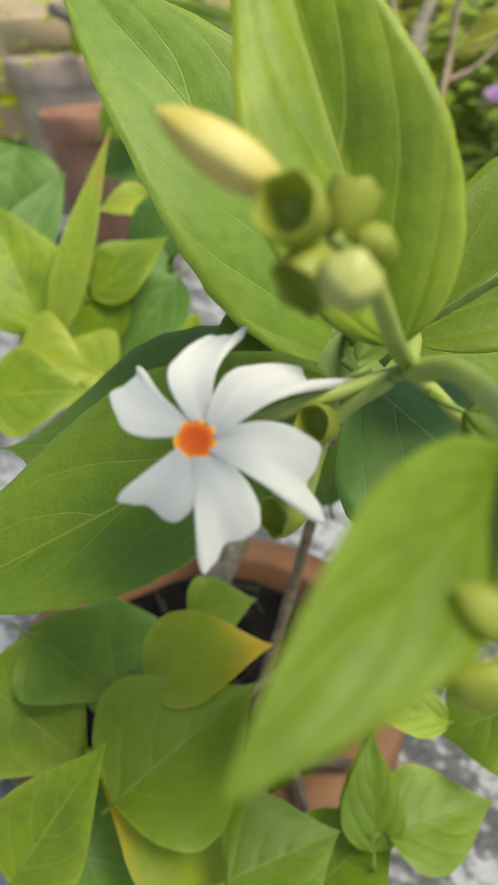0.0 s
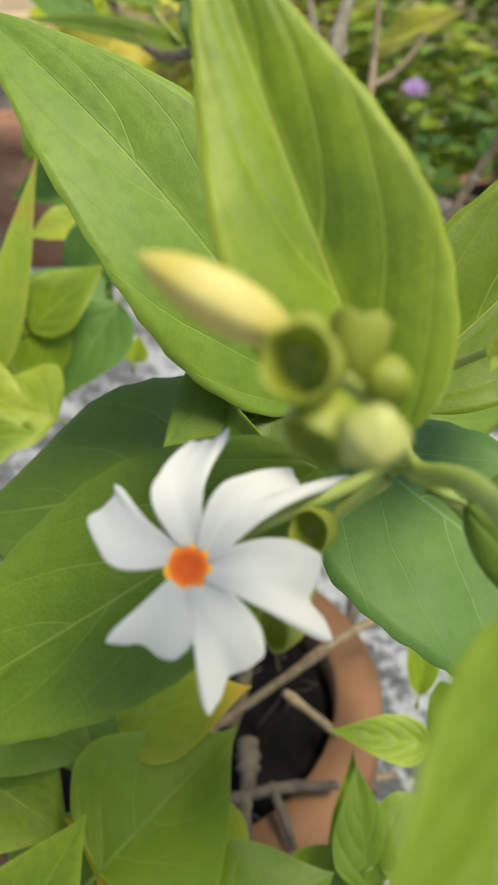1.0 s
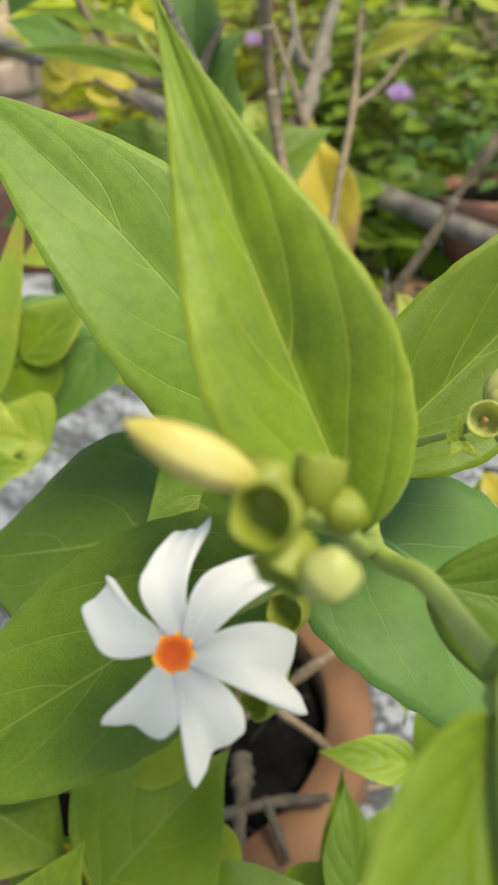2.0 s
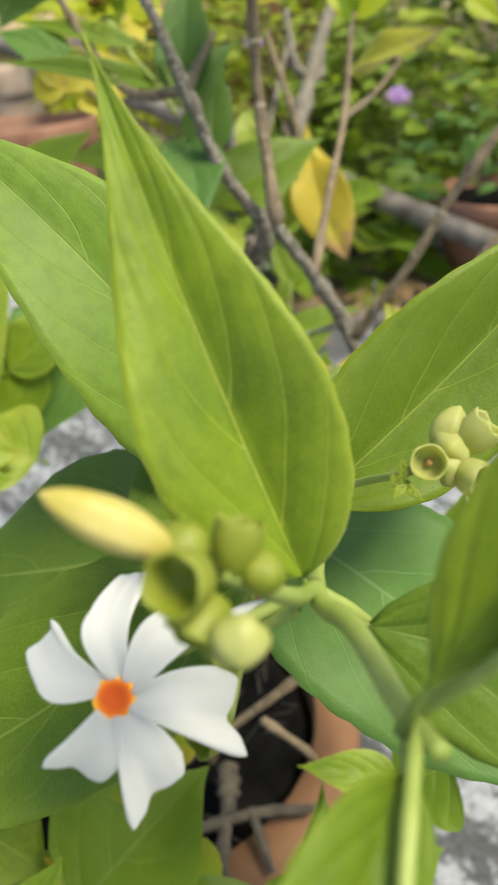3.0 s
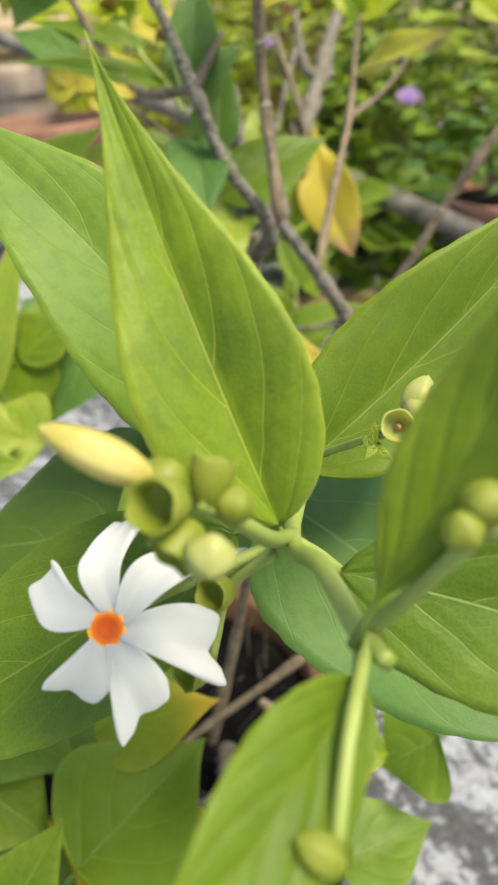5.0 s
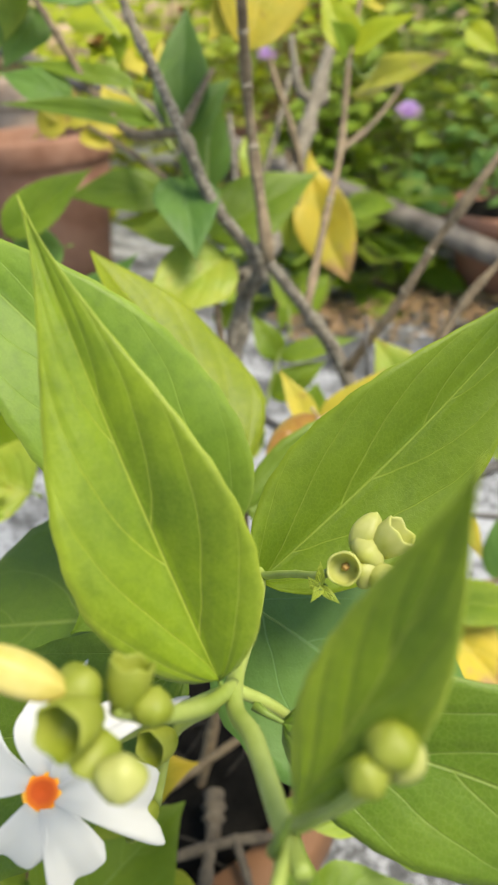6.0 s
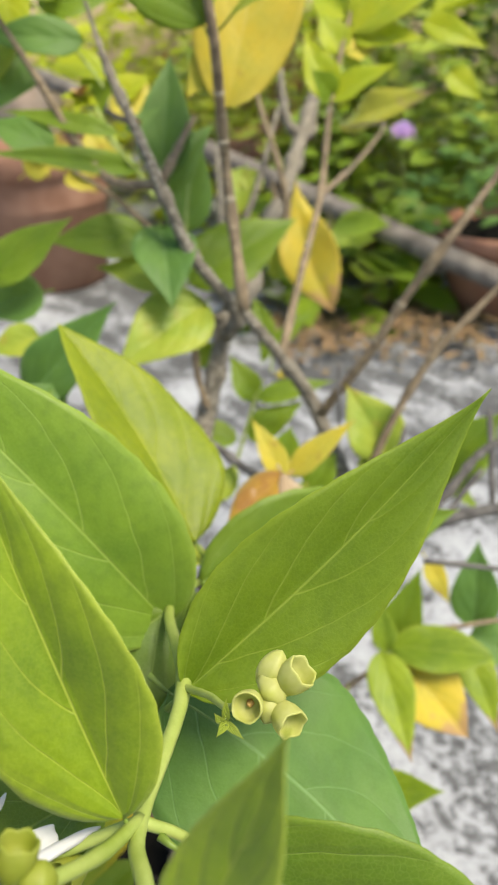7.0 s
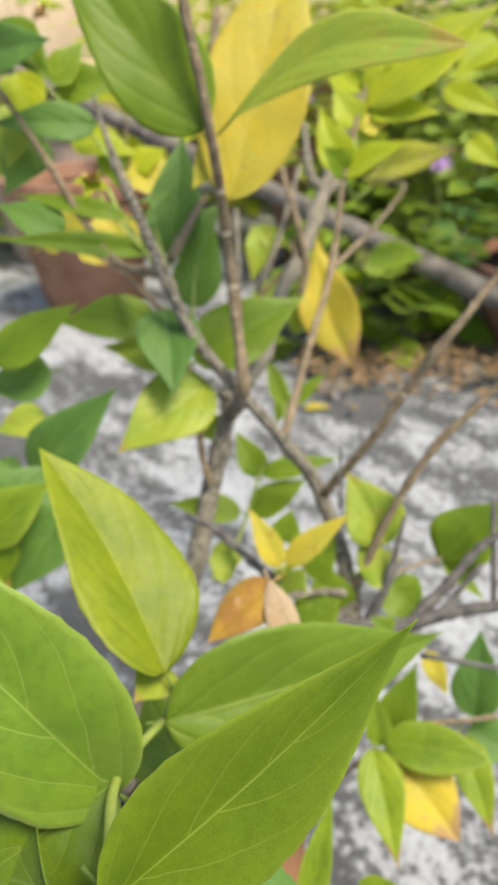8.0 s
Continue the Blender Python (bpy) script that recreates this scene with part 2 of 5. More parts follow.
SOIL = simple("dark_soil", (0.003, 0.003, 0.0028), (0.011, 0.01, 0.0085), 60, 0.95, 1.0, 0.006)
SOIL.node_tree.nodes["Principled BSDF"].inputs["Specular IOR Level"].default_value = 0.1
TERRA = simple("terracotta", (0.23, 0.1, 0.06), (0.34, 0.165, 0.105), 14, 0.85, 0.35, 0.002)
# terracotta darkened in colour for the shade of the foliage over the near pot
TERRA_SHADED = simple("shaded_terracotta", (0.125, 0.057, 0.025), (0.2, 0.095, 0.043), 14, 0.8, 0.35, 0.002)
TERRA_OLD = simple("weathered_terracotta", (0.19, 0.085, 0.05), (0.34, 0.185, 0.125), 9, 0.9, 0.5, 0.003)
CLAY_PALE = simple("pale_clay", (0.3, 0.22, 0.18), (0.45, 0.36, 0.31), 11, 0.9, 0.4, 0.003)
LOG = simple("weathered_log", (0.085, 0.073, 0.062), (0.21, 0.182, 0.157), 30, 0.9, 0.8, 0.004)
WALL = simple("peach_plaster", (0.42, 0.31, 0.2), (0.55, 0.42, 0.29), 3, 0.9, 0.3, 0.004)
PURPLE = simple("petal_mauve", (0.62, 0.4, 0.72), (0.74, 0.56, 0.82), 80, 0.6, 0.1, 0.0005, 3, 0.3)


def orange_material():
    m, nt, b = mat("corolla_orange", 0.8)
    co = nd(nt, "TexCoord").outputs["Object"]
    ln = nt.nodes.new("ShaderNodeVectorMath")
    ln.operation = 'LENGTH'
    nt.links.new(co, ln.inputs[0])
    r = mth(nt, 'MULTIPLY', ln.outputs["Value"], 1.0 / 0.0030)
    col = ramp(nt, mth(nt, 'ADD', r, mth(nt, 'MULTIPLY', mth(nt, 'SUBTRACT', texnoise(nt, 500, 2), 0.5), 0.25)),
               [(0.45, (0.6, 0.085, 0.004)), (0.68, (0.74, 0.15, 0.006)), (0.8, (0.85, 0.36, 0.02)), (0.95, (0.88, 0.5, 0.08))])
    nt.links.new(col, b.inputs["Base Color"])
    return m


ORANGE = orange_material()


def concrete_material():
    m, nt, b = mat("stained_concrete", 0.92)
    co = nd(nt, "TexCoord").outputs["Object"]
    turn = nd(nt, "Mapping")
    turn.inputs["Rotation"].default_value = (0, 0, radians(52))
    nt.links.new(co, turn.inputs[0])
    mp = nd(nt, "Mapping")
    mp.inputs["Scale"].default_value = (0.45, 1.15, 1.0)
    nt.links.new(turn.outputs[0], mp.inputs[0])
    streak = texnoise(nt, 12.0, 7, mp.outputs[0], 0.66)
    patch = texnoise(nt, 1.6, 3, co)
    lichen = texnoise(nt, 85, 7, co, 0.72)
    fine = texnoise(nt, 170, 5, co, 0.7)
    grit = texnoise(nt, 420, 3, co)
    v = mth(nt, 'ADD', mth(nt, 'MULTIPLY', streak, 0.75), mth(nt, 'ADD', mth(nt, 'MULTIPLY', mth(nt, 'SUBTRACT', patch, 0.3), 0.62), mth(nt, 'MULTIPLY', mth(nt, 'SUBTRACT', lichen, 0.5), 0.62)))
    col = ramp(nt, v, [(0.41, (0.045, 0.046, 0.049)), (0.48, (0.09, 0.093, 0.1)), (0.525, (0.31, 0.32, 0.345)), (0.67, (0.42, 0.435, 0.465))])
    col = mixc(nt, mth(nt, 'MULTIPLY', grit, 0.3), col, (0.22, 0.22, 0.22))
    pit = ramp(nt, fine, [(0.33, (0.35, 0.35, 0.35)), (0.44, (1, 1, 1))])
    col = mixc(nt, 0.8, col, pit, 'MULTIPLY')
    nt.links.new(col, b.inputs["Base Color"])
    bump(nt, b, mth(nt, 'ADD', fine, mth(nt, 'MULTIPLY', grit, 0.6)), 0.7, 0.004)
    return m


CONCRETE = concrete_material()


# ---- mesh helpers ----
def part(name, me, material, parent, label=""):
    """One mesh object under a thing or under a part."""
    if isinstance(me, bmesh.types.BMesh):
        bm = me
        me = bpy.data.meshes.new(name)
        bm.to_mesh(me)
        bm.free()
    for p in me.polygons:
        p.use_smooth = True
    if not me.materials:
        for mm in (material if isinstance(material, (list, tuple)) else [material]):
            me.materials.append(mm)
    ob = new(name, me)
    if parent is not None:
        ob.parent = parent
        if label:
            ob["label"] = label
    return ob


def anchor(name, at, label, category, group="", kind=""):
    e = new(name)
    e.empty_display_size = 0.02
    e.location = at
    return tagged(e, label, category, group, kind)


def local(parent, p):
    o = Vector((0, 0, 0))
    q = parent
    while q is not None:
        o += q.location
        q = q.parent
    return Vector(p) - o


def smooth_path(pts, n):
    """Catmull-Rom through the points, n steps a span; each point is (x, y, z, r)."""
    P = [np.array(p, float) for p in pts]
    P = [2 * P[0] - P[1]] + P + [2 * P[-1] - P[-2]]
    out = []
    for i in range(1, len(P) - 2):
        for s in range(n):
            t = s / n
            a, b, c, d = P[i - 1], P[i], P[i + 1], P[i + 2]
            out.append(0.5 * ((2 * b) + (c - a) * t + (2 * a - 5 * b + 4 * c - d) * t * t + (3 * b - a - 3 * c + d) * t ** 3))
    out.append(P[-2])
    return out


def tube_mesh(name, pts, sides=8, n=5, knots=0.0, seed=1, end=True):
    """A round, tapered rod through (x, y, z, r) points; knots: rings and warts, as a share of the radius."""
    rng = random.Random(seed)
    path = smooth_path(pts, n)
    bm = bmesh.new()
    rings = []
    up = Vector((0.2, 0.3, 1)).normalized()
    for i, p in enumerate(path):
        a = Vector(path[max(i - 1, 0)][:3])
        c = Vector(path[min(i + 1, len(path) - 1)][:3])
        d = (c - a).normalized()
        x = d.cross(up)
        if x.length < 0.05:
            x = d.cross(Vector((1, 0, 0)))
        x.normalize()
        y = d.cross(x).normalized()
        r = max(float(p[3]), 1e-5)
        swell = 1 + (knots * (0.9 if rng.random() < 0.16 else 0.0))
        ring = []
        for k in range(sides):
            th = 2 * math.pi * k / sides
            rr = r * swell * (1 + knots * 0.5 * (rng.random() - 0.5))
            ring.append(bm.verts.new(Vector(p[:3]) + (x * math.cos(th) + y * math.sin(th)) * rr))
        rings.append(ring)
    for a, b in zip(rings, rings[1:]):
        for k in range(sides):
            bm.faces.new((a[k], a[(k + 1) % sides], b[(k + 1) % sides], b[k]))
    if end:
        bm.faces.new(list(reversed(rings[0])))
        bm.faces.new(rings[-1])
    me = bpy.data.meshes.new(name)
    bm.to_mesh(me)
    bm.free()
    return me


def branch(parent, pts, material=None, knots=0.25, sides=9, n=6, name="branch", label="", seed=0):
    ps = [(*local(parent, p[:3]), p[3]) for p in pts]
    return part(name, tube_mesh(name, ps, sides, n, knots, seed + len(scene.objects)), material or TWIG, parent, label)


def blade_width(u, belly=0.32, a=0.66):
    """Half-width of an ovate leaf with a drawn-out tip, 1 at its widest."""
    b = a * (1 - belly) / belly
    peak = (belly ** a) * ((1 - belly) ** b)
    return (max(u, 0) ** a) * (max(1 - u, 0) ** b) / peak


def blade_bm(L, W, fold, droop, wave, twist, seed, belly=0.32, nu=22, nv=6, side=0.0, curl=0.0, a=0.66):
    rng = random.Random(seed)
    ph, ph2 = rng.uniform(0, 6.28), rng.uniform(0, 6.28)
    bm = bmesh.new()
    uvl = bm.loops.layers.uv.new("UVMap")
    rows = []
    for i in range(nu + 1):
        u = i / nu
        us = u ** 1.15
        hw = 0.5 * W * max(blade_width(us, belly, a), 0.004)
        row = []
        bend = droop * us * us
        tw = radians(twist) * us
        cx = side * L * math.sin(math.pi * us) * 0.5
        for j in range(-nv, nv + 1):
            v = j / nv
            y = v * hw
            crv = curl * (v * v) * hw
            z = abs(v) * hw * math.tan(radians(fold)) * (1 - 0.35 * abs(v)) - crv
            z += wave * W * v * v * math.sin(us * 11 + ph + (0.9 if v > 0 else 0)) * (1.1 - us)
            z += 0.008 * W * math.sin(us * 27 + v * 5 + ph2) * abs(v) * (1 - us)
            yy, zz = y * math.cos(tw) - z * math.sin(tw), y * math.sin(tw) + z * math.cos(tw)
            jag = 1 + 0.012 * math.sin(us * 70 + ph2) * (abs(v) > 0.99)
            row.append((bm.verts.new((us * L * (1 - 0.25 * bend * bend), cx + yy * jag, zz - bend * L)), us, (v + 1) / 2))
        rows.append(row)
    for a, b in zip(rows, rows[1:]):
        for j in range(2 * nv):
            f = bm.faces.new((a[j][0], b[j][0], b[j + 1][0], a[j + 1][0]))
            for lp, q in zip(f.loops, (a[j], b[j], b[j + 1], a[j + 1])):
                lp[uvl].uv = (q[1], q[2])
    return bm


def axes(base, tip, face):
    x = (Vector(tip) - Vector(base)).normalized()
    z = Vector(face)
    z = (z - x * z.dot(x)).normalized()
    y = z.cross(x)
    return Matrix((x, y, z)).transposed().to_4x4()


def leaf(parent, base, tip, width, face, material, fold=18, droop=0.12, wave=0.05, twist=0, belly=0.32, side=0.0,
         stalk=0.006, label="", near=False, curl=0.0, a=0.66):
    """A leaf blade with its midrib and stalk; the blade runs from base to tip, its upper side towards face."""
    seed = len(scene.objects) * 7 + 3
    L = (Vector(tip) - Vector(base)).length
    rot = axes(base, tip, face)
    nu, nv = (36, 9) if near else (16, 4)
    bm = blade_bm(L, width, fold, droop, wave, twist, seed, belly, nu, nv, side, curl, a)
    # the bend pulls the tip off the straight line; lift the blade back onto it
    back = Matrix.Rotation(-math.atan2(droop, 1 - 0.25 * droop * droop), 4, 'Y')
    m = Matrix.Translation(local(parent, base)) @ rot @ back
    ob = part("leaf", bm, material, parent, label)
    ob.matrix_local = m
    if near:
        sol = ob.modifiers.new("thick", 'SOLIDIFY')
        sol.thickness, sol.offset = 0.00025, 0
    pts = [(-stalk, 0, -0.25 * stalk, 0.0009)]
    for i in range(0, 11):
        us = 0.96 * i / 10
        bend = droop * us * us
        pts.append((us * L * (1 - 0.25 * bend * bend), side * L * math.sin(math.pi * us) * 0.5, -bend * L - 0.00025,
                    (0.00042 - 0.00035 * us) * (width / 0.04) ** 0.5))
    part("midrib", tube_mesh("midrib", pts, 6, 2), material if material in (YELLOW, YELLOW_DRY, AMBER, DRY, PAPER) else RIB, ob)
    return ob


def lathe(profile, sides=40, wob=0.0, seed=1):
    rng = random.Random(seed)
    bm = bmesh.new()
    rings = []
    for r, z in profile:
        rings.append([bm.verts.new((r * math.cos(2 * math.pi * k / sides) * (1 + wob * (rng.random() - .5)),
                                    r * math.sin(2 * math.pi * k / sides) * (1 + wob * (rng.random() - .5)), z)) for k in range(sides)])
    for a, b in zip(rings, rings[1:]):
        for k in range(sides):
            bm.faces.new((a[k], a[(k + 1) % sides], b[(k + 1) % sides], b[k]))
    return bm


def pot(at, r, h, material, label, group="terracotta pots", fill=0.84, inner=0.965):
    """A flower pot with a rolled rim, and its soil as a part."""
    a = anchor("flower_pot", at, label, "pot", group)
    q = 0.012 * r / 0.12
    prof = [(0.001, 0), (r * 0.68, 0), (r * 0.72, 0.004), (r * 0.93, h * 0.8), (r * 0.94, h * 0.81), (r * 1.0, h * 0.82),
            (r * 1.02, h * 0.84), (r * 1.03, h * 0.97), (r * 1.01, h), (r * (inner + 0.02), h), (r * inner, h * 0.985), (r * (inner - 0.015), h * 0.8), (r * (inner - 0.06), h * 0.6)]
    part("pot_body", lathe(prof, 44, 0.006), material, a)
    bm = bmesh.new()
    n = 14
    vs = {}
    for i in range(n + 1):
        for k in range(36):
            rr = r * (inner - 0.018) * i / n
            th = 2 * math.pi * k / 36
            x, y = rr * math.cos(th), rr * math.sin(th)
            vs[i, k] = bm.verts.new((x, y, h * 0.88 if i == n else h * fill + 0.012 * noise.noise((x * 30, y * 30, at[0] * 9)) + 0.005 * noise.noise((x * 110, y * 110, 3))))
    for i in range(n):
        for k in range(36):
            f = [vs[i, k], vs[i + 1, k], vs[i + 1, (k + 1) % 36], vs[i, (k + 1) % 36]]
            bm.faces.new(f)
    bmesh.ops.remove_doubles(bm, verts=bm.verts, dist=1e-5)
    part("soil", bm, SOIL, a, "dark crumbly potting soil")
    return a


# ---- ground and the far wall ----
def ground_mesh():
    bm = bmesh.new()
    xs = [-150, -40, -12, -4] + [-2.4 + 0.08 * i for i in range(61)] + [4, 12, 40, 150]
    ys = [-150, -40, -12, -3] + [-0.6 + 0.08 * i for i in range(56)] + [6, 12, 40, 150]
    vs = [[bm.verts.new((x, y, 0.008 * noise.noise((x * 3, y * 3, 0)) - 0.002 if abs(x) < 3 and -1 < y < 5 else 0)) for y in ys] for x in xs]
    for a, b in zip(vs, vs[1:]):
        for j in range(len(ys) - 1):
            bm.faces.new((a[j], b[j], b[j + 1], a[j + 1]))
    return bm


ground = tagged(part("ground", ground_mesh(), CONCRETE, None), "grey concrete terrace floor with dark weather stains", "ground", kind="structure")

# ---- blossom ----
def petal_bm(D, spread, short, notch, bow, wide, seed):
    """A petal, narrow at the throat: its end runs from a short lobe over a notch to a long hooked lobe that lies on the x axis."""
    def ease(knots, x):
        for (x0, y0), (x1, y1) in zip(knots, knots[1:]):
            if x <= x1:
                k = (x - x0) / (x1 - x0)
                return y0 + (y1 - y0) * k * k * (3 - 2 * k)
        return knots[-1][1]

    bm = bmesh.new()
    nu, nv = 16, 20
    mid = radians(spread * 0.5)
    across = Vector((-math.sin(mid), math.cos(mid), 0))
    lobes = [(0.0, 0.84 * short), (0.22, short), (0.66, notch * short), (0.85, 0.92), (0.95, 1.0), (1.0, 0.87)]
    rows = []
    for i in range(nu + 1):
        u = i / nu
        row = []
        for j in range(nv + 1):
            q = j / nv
            th = radians(spread) * (0.92 - q) / 0.72
            end = Vector((math.cos(th), math.sin(th), 0)) * D * (ease(lobes, q) + 0.006 * math.sin(q * 19 + seed))
            ph = mid + radians(33) * (1 - 2 * q)
            root = Vector((math.cos(ph), math.sin(ph), 0)) * 0.0021
            p = root.lerp(end, u) + across * (bow * D * math.sin(math.pi * u) + wide * (1 - 2 * q) * math.sin(math.pi * min(1, u * 1.04)) ** 0.7)
            v = 2 * q - 1
            z = 0.0003 + 0.06 * D * math.sin(u * 2.7) - 0.15 * D * u * u + 0.0006 * v * v * (0.3 + u) + 0.010 * D * math.sin(v * 3 + u * 4 + seed)
            row.append(bm.verts.new((p.x, p.y, z)))
        rows.append(row)
    for a, b in zip(rows, rows[1:]):
        for j in range(nv):
            bm.faces.new((a[j], b[j], b[j + 1], a[j + 1]))
    return bm


def petal(parent, tip, face, spread, short, notch, bow, wide, seed):
    """tip: the end of the long lobe, seen from the middle of the blossom."""
    ob = part("petal", petal_bm(Vector(tip).length, spread, short, notch, bow, wide, seed), PETAL, parent)
    ob.matrix_local = axes((0, 0, 0), tip, face)
    s = ob.modifiers.new("thick", 'SOLIDIFY')
    s.thickness, s.offset = 0.0004, 0
    b = ob.modifiers.new("round", 'SUBSURF')
    b.levels = b.render_levels = 1
    return ob


def ovoid(parent, base, tip, r, material, name, label="", belly=0.55, n=12, open_end=False):
    """A bud or calyx: a lathe along base to tip, blunt or with an open cup."""
    L = (Vector(tip) - Vector(base)).length
    prof = []
    for i in range(n + 1):
        t = i / n
        if open_end:
            prof.append((r * (0.35 + 0.65 * math.sin(min(1, t * 1.25) * math.pi / 2) ** 0.7), t * L))
        else:
            prof.append((max(r * (math.sin(math.pi * t ** (0.75 / belly * 0.55 + 0.2)) ** 0.62 if 0 < t < 1 else 0.02), 1e-5), t * L))
    if open_end:
        prof += [(r * 0.97, L * 1.03), (r * 0.90, L * 1.03), (r * 0.86, L * 0.97), (r * 0.82, L * 0.72), (r * 0.62, L * 0.5), (r * 0.3, L * 0.42), (1e-5, L * 0.4)]
    bm = lathe(prof, 20, 0.02, 5)
    for v in bm.verts:
        th = math.atan2(v.co.y, v.co.x)
        k = 1 + (0.025 if open_end else 0.07) * math.cos(5 * th)
        v.co.x, v.co.y = v.co.x * k, v.co.y * k
        if open_end and v.co.z > 0.8 * L:
            v.co.z += 0.045 * L * math.cos(5 * th) * (v.co.z / L - 0.8) * 5
    ob = part(name, bm, material, parent, label)
    x = (Vector(tip) - Vector(base)).normalized()
    ob.matrix_local = Matrix.Translation(local(parent, base)) @ x.to_track_quat('Z', 'Y').to_matrix().to_4x4()
    return ob


def throat_bm(face):
    """The shallow funnel in the middle of the blossom."""
    prof = [(1e-5, -0.0007), (0.0007, -0.0006), (0.0013, -0.0002), (0.0019, 0.0), (0.0024, 0.0), (0.0029, -0.0002)]
    bm = lathe(prof, 20, 0.03, 3)
    bm.transform(Matrix.Translation(Vector(face) * 0.0003) @ Vector(face).to_track_quat('Z', 'Y').to_matrix().to_4x4())
    return bm


def withered_head(parent, at, r):
    """A dried flower head: a ragged tuft of brown scales."""
    rng = random.Random(int(at[0] * 1e4))
    bm = bmesh.new()
    for i in range(16):
        a, e = rng.uniform(0, 6.28), rng.uniform(0.1, 1.4)
        d = Vector((math.cos(a) * math.cos(e), math.sin(a) * math.cos(e), math.sin(e)))
        s = d.cross(Vector((0.1, 0.2, 1))).normalized() * r * 0.3
        q = d.cross(s).normalized() * r * 0.18
        k = r * rng.uniform(0.7, 1.2)
        v = [bm.verts.new(p) for p in (s * 0.4, -s * 0.4, d * k * 0.6 - s + q, d * k + q * 2, d * k * 0.6 + s + q)]
        bm.faces.new(v)
    ob = part("withered_flower", bm, BROWNFL, parent, "withered brown flower head")
    ob.location = local(parent, at)
    return ob


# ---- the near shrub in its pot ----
home_pot = pot((-0.034, 0.316, 0.0), 0.115, 0.185, TERRA_SHADED, "thick-rimmed brown terracotta pot with dark soil holding the flowering shrub", fill=0.93, inner=0.8)


def soil_debris(n, r, z, seed):
    """Short broken twigs and crumbs of bark lying on the soil."""
    rng = random.Random(seed)
    bm = bmesh.new()
    for i in range(n):
        rr, a = r * math.sqrt(rng.random()), rng.uniform(0, 6.28)
        th, L, w = rng.uniform(0, 6.28), rng.uniform(0.004, 0.028), rng.uniform(0.0004, 0.0011)
        m = Matrix.Translation((rr * math.cos(a), rr * math.sin(a), z + rng.uniform(0.0, 0.007))) @ Matrix.Rotation(th, 4, 'Z') @ Matrix.Rotation(rng.uniform(-0.3, 0.3), 4, 'Y')
        bmesh.ops.create_cone(bm, cap_ends=True, segments=5, radius1=w, radius2=w * 0.6, depth=L, matrix=m @ Matrix.Rotation(1.571, 4, 'Y'))
    return bm


debris = part("debris", soil_debris(70, 0.082, 0.176, 5), CRUMB, home_pot, "dark broken twigs lying on the soil")
debris["kind"] = "stuff"
shrub = anchor("jasmine_shrub", (0.0, 0.300, 0.155), "lime green shrub with a white pinwheel blossom in a pot", "shrub")
# main stems

branch(shrub, [(0.0720, 0.3550, 0.1500, 0.0046), (0.0950, 0.3850, 0.2200, 0.0046), (0.1232, 0.3812, 0.2991, 0.0048), (0.1100, 0.4390, 0.3540, 0.0047), (0.0880, 0.4400, 0.3950, 0.004), (0.0660, 0.4380, 0.4290, 0.0034)], BARK, knots=0.35, label='grey branch dotted with pale warts')
branch(shrub, [(-0.0450, 0.3600, 0.1500, 0.01), (-0.0100, 0.3850, 0.2500, 0.0095), (0.0244, 0.4325, 0.3145, 0.007), (0.0368, 0.4548, 0.3530, 0.0066), (0.0519, 0.4798, 0.3963, 0.0058), (0.0520, 0.4837, 0.4132, 0.0048)], BARK, knots=0.35)
branch(shrub, [(0.0540, 0.4720, 0.4010, 0.0052), (0.0618, 0.4585, 0.4220, 0.0042), (0.0378, 0.4590, 0.4599, 0.0037), (0.0239, 0.4620, 0.4995, 0.0034), (0.0110, 0.4750, 0.5342, 0.0028), (0.0016, 0.4870, 0.5574, 0.0024), (-0.0076, 0.5000, 0.5920, 0.0008)], BARK, knots=0.4)
branch(shrub, [(0.0660, 0.4380, 0.4290, 0.0034), (0.0633, 0.4615, 0.4848, 0.003), (0.0616, 0.4606, 0.5239, 0.0028), (0.0601, 0.4336, 0.5676, 0.0026), (0.0567, 0.4291, 0.6005, 0.0024), (0.0534, 0.4298, 0.6221, 0.0023), (0.0510, 0.4321, 0.6466, 0.002)], TWIG, knots=0.3)
branch(shrub, [(0.0239, 0.4620, 0.4995, 0.003), (-0.0080, 0.4960, 0.4985, 0.0026), (-0.0301, 0.5152, 0.5246, 0.0024), (-0.0458, 0.5213, 0.5566, 0.002), (-0.0624, 0.5267, 0.5874, 0.0015), (-0.0849, 0.5445, 0.6201, 0.001)], TWIG, knots=0.3)
branch(shrub, [(0.0138, 0.5055, 0.4642, 0.0018), (-0.0121, 0.5272, 0.4837, 0.0016), (-0.0378, 0.5459, 0.4980, 0.0012)], TWIG)
branch(shrub, [(0.1100, 0.4390, 0.3540, 0.0032), (0.1398, 0.4278, 0.4005, 0.0028), (0.1600, 0.4253, 0.4353, 0.0026), (0.1799, 0.4205, 0.4661, 0.0024), (0.2049, 0.4270, 0.4962, 0.0021), (0.2263, 0.4326, 0.5250, 0.002)], TWIG, knots=0.45)
branch(shrub, [(0.1238, 0.3897, 0.3141, 0.003), (0.1448, 0.3963, 0.3648, 0.0024), (0.1695, 0.3990, 0.4087, 0.0021), (0.1933, 0.4019, 0.4325, 0.0019), (0.2158, 0.4048, 0.4564, 0.0016)], TWIG, knots=0.35)
branch(shrub, [(0.0883, 0.4467, 0.3964, 0.003), (0.1082, 0.5008, 0.4296, 0.0024), (0.1304, 0.5574, 0.4671, 0.0024), (0.1420, 0.5861, 0.5170, 0.0022), (0.1541, 0.6078, 0.5545, 0.002), (0.1679, 0.6275, 0.5884, 0.0016)], TWIG, knots=0.3)
